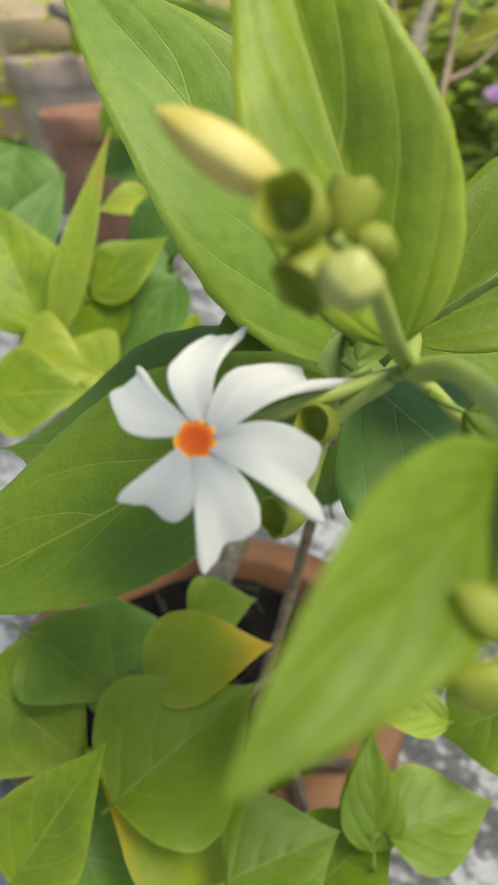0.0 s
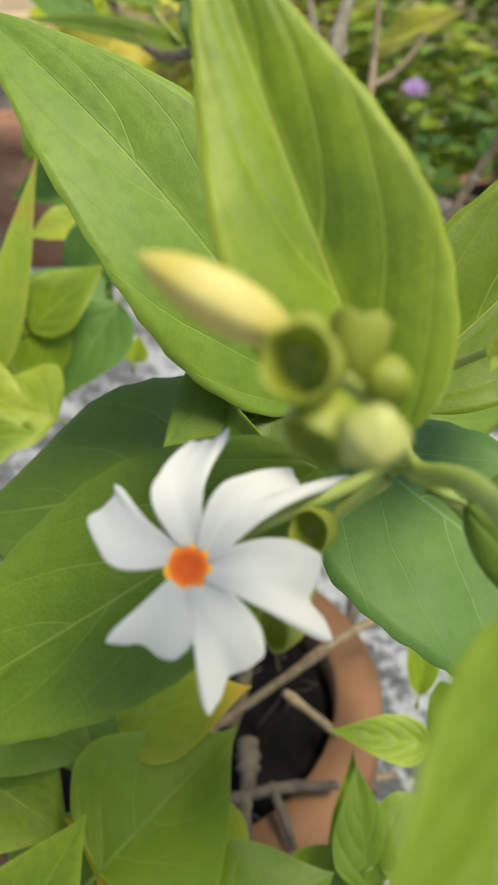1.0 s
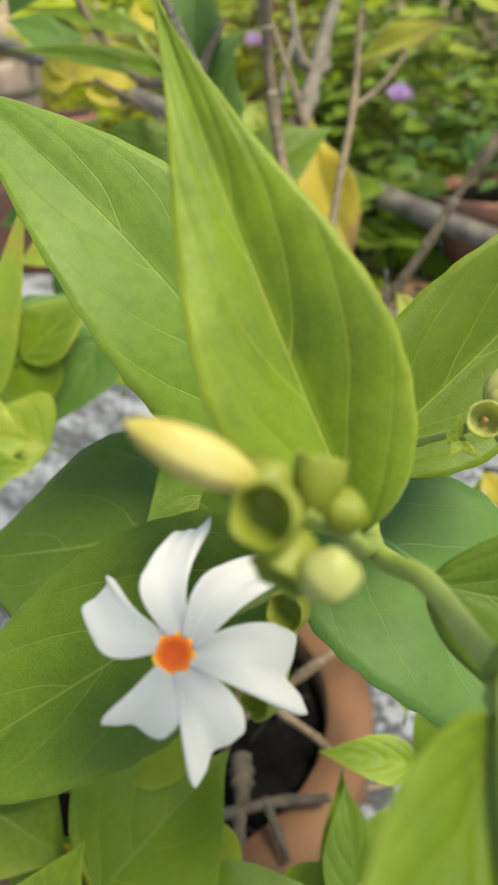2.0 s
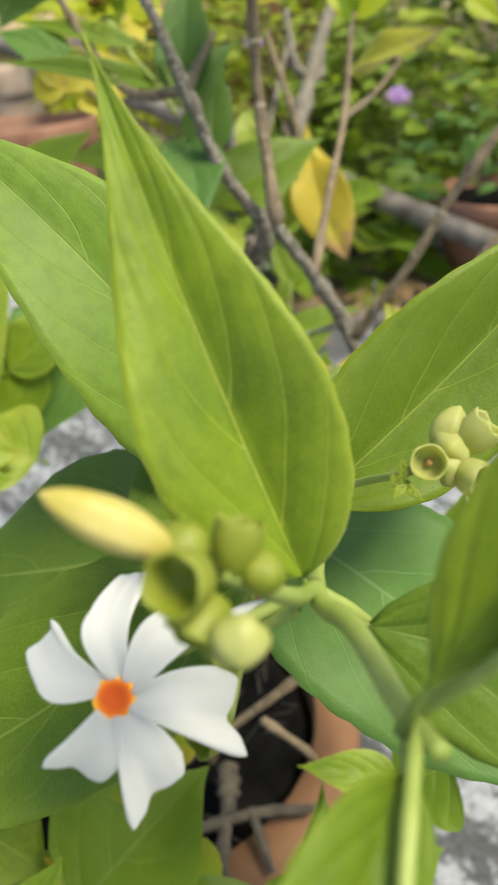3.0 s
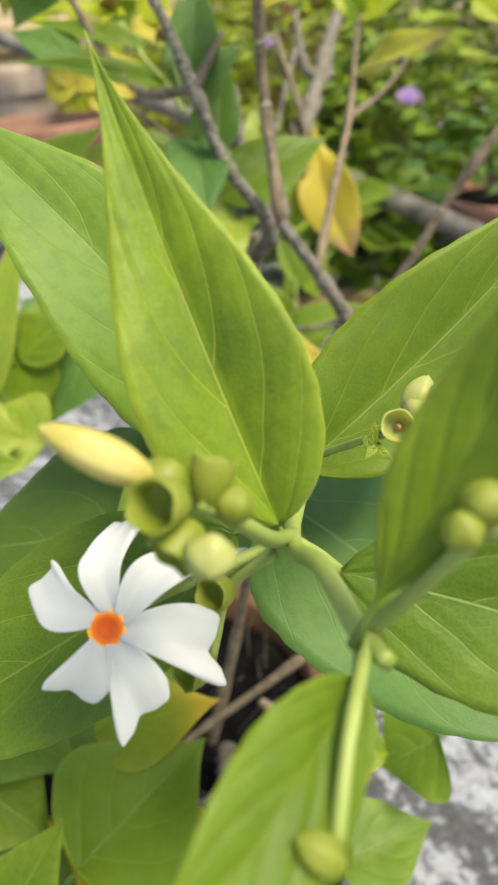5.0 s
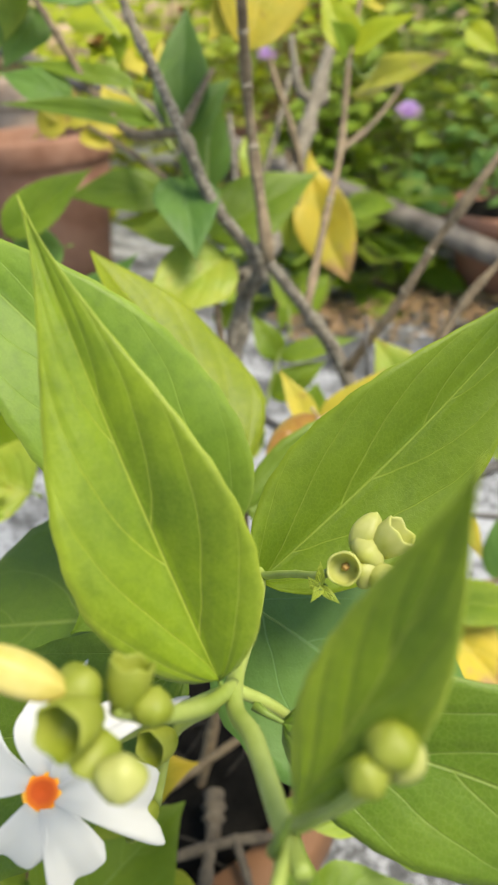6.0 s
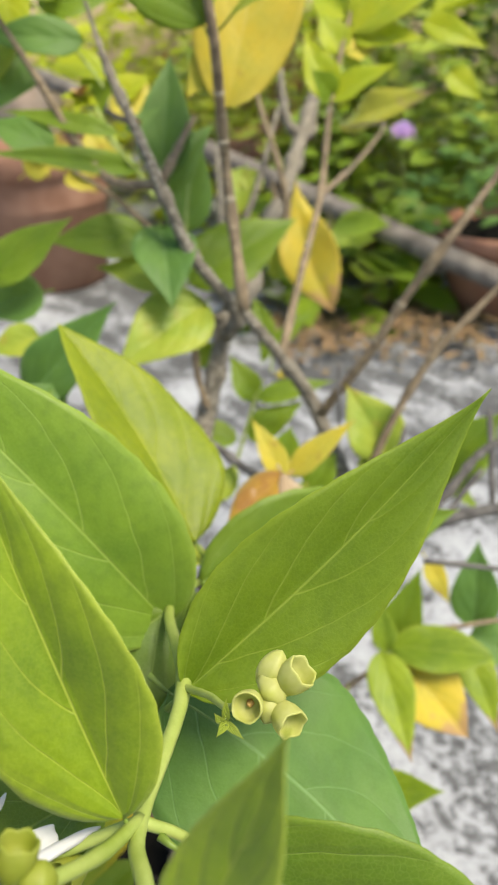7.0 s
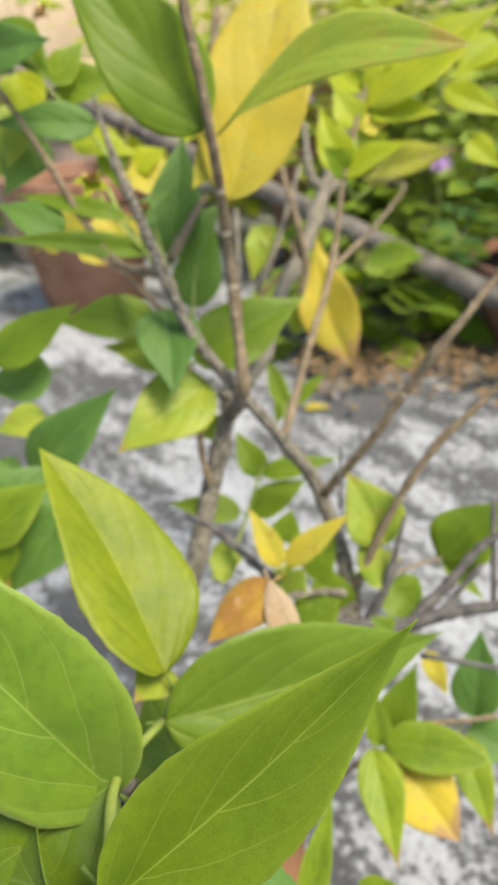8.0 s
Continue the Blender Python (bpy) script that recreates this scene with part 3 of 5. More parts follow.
branch(shrub, [(0.1317, 0.5580, 0.4681, 0.002), (0.1747, 0.6500, 0.4723, 0.0020), (0.2093, 0.7000, 0.4924, 0.0018), (0.2130, 0.7700, 0.4870, 0.0010), (0.2004, 0.8673, 0.4751, 0.0008)], TWIG, knots=0.3)
branch(shrub, [(0.0584, 0.4882, 0.4105, 0.007), (0.0732, 0.5437, 0.4061, 0.0075), (0.0936, 0.6632, 0.4127, 0.0064), (0.1263, 0.7481, 0.4386, 0.0072), (0.1516, 0.8154, 0.4745, 0.0072), (0.1753, 0.8719, 0.5118, 0.007), (0.2088, 0.9350, 0.5601, 0.004)], BARK, knots=0.4)
branch(shrub, [(0.1160, 0.7044, 0.4028, 0.0034), (0.1238, 0.7174, 0.4252, 0.0034), (0.1179, 0.7282, 0.4649, 0.003), (0.1080, 0.7485, 0.5012, 0.0026), (0.1044, 0.7594, 0.5206, 0.0016)], TWIG, knots=0.35)
branch(shrub, [(0.0766, 0.7061, 0.4083, 0.0032), (0.0934, 0.7230, 0.4369, 0.003), (0.1110, 0.7555, 0.4728, 0.0026), (0.1255, 0.7859, 0.5053, 0.002)], BARK, knots=0.3)
branch(shrub, [(0.1478, 0.8169, 0.4774, 0.005), (0.1375, 0.8256, 0.4933, 0.0042), (0.1355, 0.8499, 0.5363, 0.003)], BARK, knots=0.4)
branch(shrub, [(0.1533, 0.8154, 0.4744, 0.005), (0.1668, 0.8307, 0.4802, 0.004), (0.1663, 0.8494, 0.4930, 0.002)], BARK, knots=0.5)
branch(shrub, [(0.1245, 0.7253, 0.4391, 0.003), (0.1119, 0.7294, 0.4470, 0.0028), (0.1121, 0.7202, 0.4308, 0.0026), (0.0846, 0.7068, 0.4090, 0.0024), (0.0730, 0.6996, 0.3970, 0.002)], TWIG)
branch(shrub, [(0.0574, 0.6370, 0.4093, 0.003), (0.0611, 0.6783, 0.4413, 0.0028), (0.0618, 0.7236, 0.4806, 0.0024)], BARK)
branch(shrub, [(0.0383, 0.4482, 0.3617, 0.0022), (0.0337, 0.4593, 0.3814, 0.0021), (0.0331, 0.4748, 0.4088, 0.002), (0.0284, 0.4839, 0.4353, 0.0016)], TWIG, knots=0.3)
branch(shrub, [(0.0230, 0.5115, 0.4945, 0.003), (0.0366, 0.5342, 0.5132, 0.0024), (0.0464, 0.5527, 0.5251, 0.0018)], TWIG, knots=0.3)
branch(shrub, [(0.0766, 0.4751, 0.3661, 0.0008), (0.0697, 0.4676, 0.3532, 0.001), (0.0610, 0.4562, 0.3338, 0.0011), (0.0525, 0.4458, 0.3160, 0.0012), (0.0422, 0.4325, 0.3032, 0.0014)], STEM, knots=0.1)
branch(shrub, [(0.0916, 0.5866, 0.3183, 0.0008), (0.0936, 0.5997, 0.3413, 0.001), (0.0921, 0.6057, 0.3519, 0.0006)], STEM, knots=0.1)
branch(shrub, [(0.1453, 0.3946, 0.3214, 0.0012), (0.1650, 0.4060, 0.3199, 0.0011), (0.1846, 0.4162, 0.3163, 0.0009)], TWIG, knots=0.2)
branch(shrub, [(0.0808, 0.3744, 0.3506, 0.0009), (0.0795, 0.3774, 0.3356, 0.001), (0.0799, 0.3736, 0.3289, 0.0012)], STEM, knots=0.1)
branch(shrub, [(-0.0548, 0.5696, 0.6016, 0.0007), (-0.0398, 0.5614, 0.5862, 0.0008), (-0.0198, 0.5589, 0.5603, 0.001), (-0.0096, 0.5458, 0.5467, 0.001)], STEM, knots=0.1)
branch(shrub, [(-0.0167, 0.5448, 0.5353, 0.0014), (-0.0066, 0.5295, 0.5178, 0.0015), (0.0063, 0.5153, 0.5021, 0.0016), (0.0167, 0.5054, 0.4840, 0.0018)], STEM, knots=0.15)
branch(shrub, [(-0.0060, 0.6174, 0.5814, 0.0006), (-0.0108, 0.6015, 0.5538, 0.0006)], TWIG, knots=0.1)
branch(shrub, [(0.0096, 0.5466, 0.5165, 0.001), (0.0145, 0.5271, 0.5021, 0.0012), (0.0200, 0.5129, 0.4870, 0.0015)], STEM, knots=0.15)
branch(shrub, [(0.1434, 0.5900, 0.5239, 0.0012), (0.1515, 0.5830, 0.5109, 0.001), (0.1629, 0.5867, 0.5167, 0.0008)], STEM, knots=0.1)
branch(shrub, [(0.0643, 0.5563, 0.6316, 0.0022), (0.0608, 0.5463, 0.6142, 0.0026), (0.0587, 0.5372, 0.5982, 0.003), (0.0555, 0.5247, 0.5764, 0.0028)], TWIG, knots=0.3)
branch(shrub, [(0.1335, 0.3241, 0.2587, 0.0011), (0.1289, 0.3459, 0.2770, 0.0011), (0.1297, 0.3720, 0.3028, 0.0013)], STEM, knots=0.1)
branch(shrub, [(0.2018, 0.3386, 0.2597, 0.0014), (0.1769, 0.3373, 0.2588, 0.0014), (0.1588, 0.3366, 0.2588, 0.0013), (0.1342, 0.3244, 0.2592, 0.0012)], TWIG, knots=0.2)
branch(shrub, [(0.0348, 0.4902, 0.4460, 0.0018), (0.0347, 0.4935, 0.4620, 0.0009), (0.0371, 0.5043, 0.4807, 0.0008), (0.0390, 0.5096, 0.4900, 0.0005)], STEM, knots=0.1)
branch(shrub, [(0.1063, 0.3731, 0.3061, 0.0042), (0.1433, 0.3645, 0.3089, 0.004), (0.1744, 0.3612, 0.3215, 0.0038), (0.2035, 0.3556, 0.3300, 0.0034)], DEADWOOD, knots=0.4)
branch(shrub, [(0.1551, 0.3668, 0.3123, 0.0032), (0.1780, 0.3772, 0.3291, 0.0028), (0.1959, 0.3868, 0.3449, 0.0024), (0.2114, 0.3915, 0.3522, 0.002)], DEADWOOD, knots=0.4)
branch(shrub, [(0.1676, 0.3588, 0.3176, 0.0022), (0.1818, 0.3678, 0.3327, 0.0018), (0.1957, 0.3749, 0.3441, 0.0013)], DEADWOOD, knots=0.4)
branch(shrub, [(0.1281, 0.3724, 0.3035, 0.003), (0.1419, 0.3775, 0.3320, 0.0026), (0.1547, 0.3966, 0.3648, 0.0012)], DEADWOOD, knots=0.35)
branch(shrub, [(0.1221, 0.3898, 0.3142, 0.0024), (0.1027, 0.3828, 0.3235, 0.0022), (0.0805, 0.3736, 0.3289, 0.0018)], BARK, knots=0.35)
branch(shrub, [(0.0770, 0.3782, 0.3372, 0.0028), (0.0606, 0.3936, 0.3451, 0.0026), (0.0408, 0.4102, 0.3554, 0.0024), (0.0242, 0.4143, 0.3637, 0.0015)], DEADWOOD, knots=0.35)
branch(shrub, [(0.0977, 0.3720, 0.3048, 0.004), (0.1161, 0.3838, 0.3041, 0.0035), (0.1270, 0.3880, 0.3108, 0.003)], DEADWOOD, knots=0.35)
branch(shrub, [(0.1565, 0.3493, 0.3016, 0.0016), (0.1978, 0.3383, 0.2999, 0.0014)], DEADWOOD, knots=0.3)
branch(shrub, [(0.2105, 0.4096, 0.3639, 0.0016), (0.2036, 0.3720, 0.3184, 0.0018)], DEADWOOD, knots=0.3)
branch(shrub, [(0.1220, 0.4342, 0.3925, 0.0008), (0.1191, 0.4154, 0.3596, 0.0009)], DEADWOOD, knots=0.2)
branch(shrub, [(0.0260, 0.2660, 0.2310, 0.0022), (0.0514, 0.2732, 0.1856, 0.002), (0.0743, 0.2742, 0.1305, 0.0015)], TWIG, knots=0.3)
branch(shrub, [(0.1293, 0.3535, 0.2092, 0.002), (0.0926, 0.3219, 0.2216, 0.0022), (0.0577, 0.2915, 0.2363, 0.0024), (0.0271, 0.2836, 0.2207, 0.0024), (-0.0039, 0.2824, 0.1967, 0.0024), (-0.0302, 0.2818, 0.1741, 0.002)], TWIG, knots=0.3)
branch(shrub, [(-0.0055, 0.2269, 0.1229, 0.0026), (0.0023, 0.2485, 0.1500, 0.0024), (0.0082, 0.2669, 0.1618, 0.002), (0.0062, 0.2820, 0.1674, 0.0016)], TWIG, knots=0.3)
branch(shrub, [(-0.0294, 0.2586, 0.1547, 0.0022), (0.0161, 0.2662, 0.1515, 0.002), (0.0859, 0.2720, 0.1472, 0.0018)], TWIG, knots=0.3)
branch(shrub, [(-0.0100, 0.2900, 0.1500, 0.0030), (0.0200, 0.2900, 0.2700, 0.0026), (0.0340, 0.2600, 0.3700, 0.0020), (0.0350, 0.2240, 0.4110, 0.0014)], TWIG, knots=0.25)
branch(shrub, [(0.0350, 0.2240, 0.4110, 0.0014), (0.0300, 0.1840, 0.4370, 0.0014), (0.0360, 0.1440, 0.4520, 0.0016), (0.0300, 0.1100, 0.4600, 0.0014), (0.0325, 0.0960, 0.4660, 0.0014), (0.0350, 0.0833, 0.4662, 0.0014), (0.0366, 0.0770, 0.4680, 0.0011)], STEM, knots=0.12, label='pale green square flowering stem')
# sticks on the soil, coloured darker to stand in for shade
branch(shrub, [(0.0053, 0.2680, 0.1960, 0.0055), (0.0045, 0.2560, 0.1940, 0.0050), (0.0030, 0.2440, 0.1900, 0.0035)], SHADED_STICK, knots=0.4)
branch(shrub, [(0.0040, 0.2496, 0.1960, 0.0030), (0.0000, 0.2280, 0.1930, 0.0030), (-0.0036, 0.2026, 0.1880, 0.0026)], SHADED_STICK, knots=0.3)
branch(shrub, [(-0.0213, 0.2354, 0.1940, 0.0022), (0.0150, 0.2400, 0.1960, 0.0026), (0.0468, 0.2397, 0.1940, 0.0022)], SHADED_STICK, knots=0.3)
branch(shrub, [(0.0143, 0.2423, 0.1970, 0.0024), (0.0185, 0.2280, 0.1940, 0.0022), (0.0214, 0.2142, 0.1900, 0.0018)], SHADED_STICK, knots=0.3)
# pale joints along the younger twigs
for a, b, ks, r in (((0.1398, 0.4278, 0.4005), (0.1600, 0.4253, 0.4353), (0.2, 0.85), 0.0034), ((0.1600, 0.4253, 0.4353), (0.1799, 0.4205, 0.4661), (0.75,), 0.0032),
                    ((0.1799, 0.4205, 0.4661), (0.2049, 0.4270, 0.4962), (0.5,), 0.0030), ((0.1448, 0.3963, 0.3648), (0.1695, 0.3990, 0.4087), (0.3, 0.95), 0.0028),
                    ((0.0633, 0.4615, 0.4848), (0.0616, 0.4606, 0.5239), (0.1, 0.9), 0.0037), ((0.0616, 0.4606, 0.5239), (0.0601, 0.4336, 0.5676), (0.5,), 0.0035),
                    ((0.1082, 0.5008, 0.4296), (0.1304, 0.5574, 0.4671), (0.35, 0.98), 0.0031), ((0.1420, 0.5861, 0.5170), (0.1541, 0.6078, 0.5545), (0.05,), 0.0030)):
    a, b = Vector(a), Vector(b)
    d = (b - a).normalized() * 0.0022
    for k in ks:
        c = a.lerp(b, k)
        ovoid(shrub, c - d, c + d, 0.88 * r, JOINT, "joint")
# leaves of the flowering stem
leaf(shrub, (0.0281, 0.1082, 0.4641), (0.0078, 0.1382, 0.5297), 0.0258, (0.10, -0.92, 0.38), LIME, near=True, fold=31, droop=-0.01, belly=0.28, side=0.02, a=0.64, stalk=0.003)
leaf(shrub, (0.0291, 0.1837, 0.4323), (-0.0328, 0.2073, 0.5137), 0.0459, (0.28, -0.80, 0.52), PALE, near=True, fold=16, droop=0.32, belly=0.36, side=-0.02, a=0.54)
leaf(shrub, (0.0363, 0.1448, 0.4498), (0.1068, 0.1714, 0.5028), 0.0329, (-0.06, -0.86, 0.50), DEEP, near=True, fold=26, droop=-0.15, belly=0.32, side=-0.05)
leaf(shrub, (0.0351, 0.2435, 0.4131), (-0.0106, 0.2969, 0.4813), 0.0485, (0.60, -0.36, 0.71), YLIME, near=True, fold=26, droop=-0.04, belly=0.34, side=-0.10, a=0.54)
leaf(shrub, (0.0360, 0.2240, 0.4110), (0.1460, 0.2800, 0.3890), 0.0500, (0.47, -0.74, 0.48), MIDGREEN, near=True, fold=18, droop=0.18, belly=0.3)
leaf(shrub, (0.0304, 0.1561, 0.4370), (0.0864, 0.1199, 0.3915), 0.0559, (0.60, -0.68, 0.43), DARK, near=True, fold=-11, droop=-0.23, belly=0.42, side=0.14, a=0.56)
leaf(shrub, (0.0211, 0.1232, 0.4519), (-0.0456, 0.1134, 0.4186), 0.0333, (-0.32, -0.61, 0.72), MIDGREEN, near=True, fold=25, droop=-0.09, belly=0.42, a=0.51)
leaf(shrub, (0.0195, 0.1564, 0.4339), (-0.0682, 0.1980, 0.3986), 0.0650, (-0.42, -0.38, 0.82), MIDGREEN, near=True, fold=3, droop=-0.14, belly=0.42, a=1.2)
leaf(shrub, (0.0359, 0.0800, 0.4744), (0.0535, 0.0822, 0.5162), 0.0124, (-0.50, -0.82, 0.27), LIME, near=True, fold=13, droop=-0.15, belly=0.40, side=-0.05, a=1.08, stalk=0.007)
leaf(shrub, (0.0331, 0.0768, 0.4652), (0.0087, 0.0480, 0.4615), 0.0134, (-0.15, -0.88, 0.45), DEEP, near=True, fold=12, droop=0.33, belly=0.40, side=-0.05, a=0.68, stalk=0.004)
branch(shrub, [(0.0350, 0.0833, 0.4662, 0.0012), (0.0344, 0.0800, 0.4655, 0.0010), (0.0331, 0.0768, 0.4652, 0.0007)], STEM, knots=0.1)
leaf(shrub, (0.0369, 0.1064, 0.4553), (0.1029, 0.0836, 0.4250), 0.0295, (0.30, -0.91, 0.28), MIDGREEN, near=True, fold=10, droop=0.12, belly=0.35, side=0.15, a=0.64, stalk=0.005)
# added filler leaf, keeps the lit pot rim from showing in a dark gap
leaf(shrub, (0.0321, 0.2525, 0.3373), (0.0184, 0.2739, 0.3738), 0.0360, (0.20, -0.81, 0.55), MIDGREEN, near=True, fold=12)
leaf(shrub, (0.0290, 0.1833, 0.4370), (-0.0105, 0.1638, 0.4226), 0.0400, (0.09, -0.70, 0.70), MIDGREEN, near=True, fold=10)
# side stalk with a small bud
branch(shrub, [(0.0300, 0.1100, 0.4600, 0.0011), (0.0379, 0.1105, 0.4515, 0.001), (0.0513, 0.1057, 0.4346, 0.001), (0.0617, 0.1027, 0.4263, 0.0009)], STEM, knots=0.1)
# leaves behind the blossom, low in the pot; MIDGREEN paints in their shade
leaf(shrub, (-0.0377, 0.1988, 0.3066), (0.0090, 0.2036, 0.3117), 0.0340, (-0.01, -0.53, 0.85), GREEN_AMBER, fold=18, droop=0.16)
leaf(shrub, (-0.0442, 0.1624, 0.2840), (0.0022, 0.1964, 0.2998), 0.0600, (0.11, -0.43, 0.90), GREEN, fold=18, droop=0.16)
leaf(shrub, (-0.0035, 0.1641, 0.2444), (-0.0558, 0.1770, 0.2901), 0.0550, (0.32, -0.48, 0.81), GREEN_AMBER, fold=18, droop=0.16)
leaf(shrub, (-0.0791, 0.2104, 0.3095), (-0.0461, 0.1926, 0.2965), 0.0400, (0.03, -0.40, 0.91), MIDGREEN, fold=18, droop=0.16)
leaf(shrub, (-0.1003, 0.2028, 0.2977), (-0.0568, 0.1783, 0.2772), 0.0600, (0.12, -0.38, 0.92), LIME, fold=18, droop=0.16)
leaf(shrub, (-0.0742, 0.1434, 0.2732), (-0.0440, 0.1656, 0.3095), 0.0340, (-0.02, -0.67, 0.74), LIME, fold=18, droop=0.16)
leaf(shrub, (-0.0735, 0.1660, 0.2524), (-0.0334, 0.1662, 0.2300), 0.0500, (0.32, -0.37, 0.87), DARK, fold=18, droop=0.16)
leaf(shrub, (-0.0764, 0.2335, 0.2693), (-0.0279, 0.2415, 0.2799), 0.0500, (-0.02, -0.56, 0.83), DARK, fold=18, droop=0.16)
leaf(shrub, (-0.0277, 0.2451, 0.2861), (0.0014, 0.2492, 0.2913), 0.0300, (-0.01, -0.57, 0.82), MIDGREEN, fold=18, droop=0.16)
leaf(shrub, (0.0700, 0.1894, 0.2880), (0.0346, 0.1951, 0.2951), 0.0170, (0.07, -0.50, 0.86), LIME, fold=18, droop=0.16)
leaf(shrub, (0.0362, 0.1688, 0.2438), (0.0443, 0.1998, 0.2769), 0.0150, (-0.13, -0.53, 0.84), LIME, fold=18, droop=0.16)
leaf(shrub, (0.0224, 0.1607, 0.2368), (0.0512, 0.1741, 0.2579), 0.0400, (-0.21, -0.45, 0.87), MIDGREEN, fold=18, droop=0.16)
leaf(shrub, (0.0455, 0.1651, 0.2627), (0.0854, 0.1771, 0.2609), 0.0350, (0.13, -0.33, 0.94), MIDGREEN, fold=18, droop=0.16)
leaf(shrub, (-0.0072, 0.1445, 0.2706), (0.0293, 0.1589, 0.2732), 0.0450, (0.09, -0.33, 0.94), MIDGREEN, fold=18, droop=0.16)
leaf(shrub, (0.0415, 0.1611, 0.2562), (0.0429, 0.1890, 0.2843), 0.0220, (-0.09, -0.53, 0.84), MIDGREEN, fold=18, droop=0.16)
leaf(shrub, (0.0890, 0.1870, 0.2977), (0.0679, 0.1884, 0.2816), 0.0400, (-0.39, -0.48, 0.79), MIDGREEN, fold=18, droop=0.16)
leaf(shrub, (-0.0892, 0.2212, 0.3022), (-0.0664, 0.2075, 0.2810), 0.0400, (0.23, -0.47, 0.85), MIDGREEN, fold=18, droop=0.16)
leaf(shrub, (-0.0765, 0.1731, 0.2616), (-0.0509, 0.1851, 0.2838), 0.0250, (-0.11, -0.62, 0.78), MIDGREEN, fold=18, droop=0.16)
leaf(shrub, (-0.1002, 0.3421, 0.3786), (-0.1284, 0.3758, 0.4388), 0.0500, (0.18, -0.63, 0.75), LIME, fold=18, droop=0.16)
leaf(shrub, (-0.0948, 0.3408, 0.3760), (-0.0604, 0.3715, 0.4667), 0.0170, (0.22, -0.81, 0.54), OLIVE, fold=18, droop=0.16)
leaf(shrub, (-0.0811, 0.3540, 0.3580), (-0.1088, 0.3767, 0.3991), 0.0600, (0.11, -0.65, 0.75), GREEN, fold=18, droop=0.16)
leaf(shrub, (-0.0823, 0.3908, 0.3817), (-0.0447, 0.4253, 0.3989), 0.0400, (0.41, -0.62, 0.68), DARK, fold=18, droop=0.16)
leaf(shrub, (-0.1105, 0.3258, 0.3712), (-0.0736, 0.3238, 0.3652), 0.0500, (0.02, -0.73, 0.68), OLIVE, fold=18, droop=0.16)
leaf(shrub, (-0.1095, 0.2909, 0.3707), (-0.0685, 0.2928, 0.3712), 0.0400, (0.03, -0.74, 0.67), LIME, fold=18, droop=0.16)
leaf(shrub, (-0.0749, 0.4123, 0.3503), (-0.0445, 0.4362, 0.3928), 0.0350, (0.16, -0.75, 0.64), DARK, fold=18, droop=0.16)
leaf(shrub, (-0.0684, 0.3337, 0.3557), (-0.1014, 0.3433, 0.3692), 0.0450, (-0.01, -0.65, 0.76), OLIVE, fold=18, droop=0.16)
leaf(shrub, (-0.0382, 0.4092, 0.3480), (-0.0335, 0.4171, 0.3616), 0.0150, (0.11, -0.71, 0.70), LIME, fold=18, droop=0.16)
leaf(shrub, (-0.1382, 0.4158, 0.3887), (-0.1104, 0.4664, 0.4343), 0.0300, (0.40, -0.57, 0.71), DARK, fold=18, droop=0.16)
leaf(shrub, (-0.1511, 0.5066, 0.4466), (-0.1597, 0.4793, 0.4000), 0.0600, (0.32, -0.68, 0.66), DARK, fold=18, droop=0.16)
# leaves on the upper branches
leaf(shrub, (0.0646, 0.4727, 0.5350), (0.1070, 0.5300, 0.6535), 0.0607, (0.09, -0.71, 0.70), YELLOW, fold=10, droop=0.05, near=True, belly=0.42)
leaf(shrub, (0.0665, 0.4962, 0.5660), (0.0435, 0.4813, 0.5413), 0.0222, (0.19, -0.73, 0.66), YELLOW, fold=8, droop=0.14)
leaf(shrub, (0.0555, 0.4323, 0.5757), (-0.0056, 0.4449, 0.6625), 0.0497, (0.02, -0.83, 0.55), GREEN, fold=12, droop=0.14, near=True)
leaf(shrub, (0.0634, 0.4427, 0.5733), (0.1792, 0.4181, 0.6038), 0.0276, (-0.19, -0.86, 0.47), OLIVE, fold=14, droop=0.14, side=0.3, belly=0.58, a=1.5, near=True)
leaf(shrub, (0.1630, 0.6141, 0.5650), (0.2594, 0.6278, 0.6237), 0.0534, (0.01, -0.55, 0.84), BRIGHT, fold=22, droop=0.14, near=True)
leaf(shrub, (0.1649, 0.6133, 0.5634), (0.2133, 0.6011, 0.5593), 0.0296, (-0.14, -0.59, 0.79), BRIGHT, fold=18, droop=0.14)
leaf(shrub, (0.1443, 0.5910, 0.5255), (0.1885, 0.5814, 0.5464), 0.0252, (-0.15, -0.56, 0.81), BRIGHT, fold=24, droop=0.14)
leaf(shrub, (0.1443, 0.5910, 0.5255), (0.1291, 0.6150, 0.5688), 0.0259, (-0.17, -0.69, 0.71), BRIGHT, fold=18, droop=0.14)
leaf(shrub, (0.1619, 0.6197, 0.5749), (0.1397, 0.6526, 0.5937), 0.0296, (-0.31, -0.34, 0.89), BRIGHT, fold=18, droop=0.14)
leaf(shrub, (0.1562, 0.6088, 0.5561), (0.1803, 0.6091, 0.5552), 0.0296, (0.01, -0.61, 0.79), YELLOW, fold=18, droop=0.14)
leaf(shrub, (0.1552, 0.6074, 0.5537), (0.1402, 0.6219, 0.5801), 0.0252, (-0.15, -0.50, 0.85), BRIGHT, fold=18, droop=0.14)
leaf(shrub, (0.1524, 0.6048, 0.5494), (0.1700, 0.5993, 0.5385), 0.0222, (-0.17, -0.81, 0.55), OLIVE, fold=18, droop=0.14)
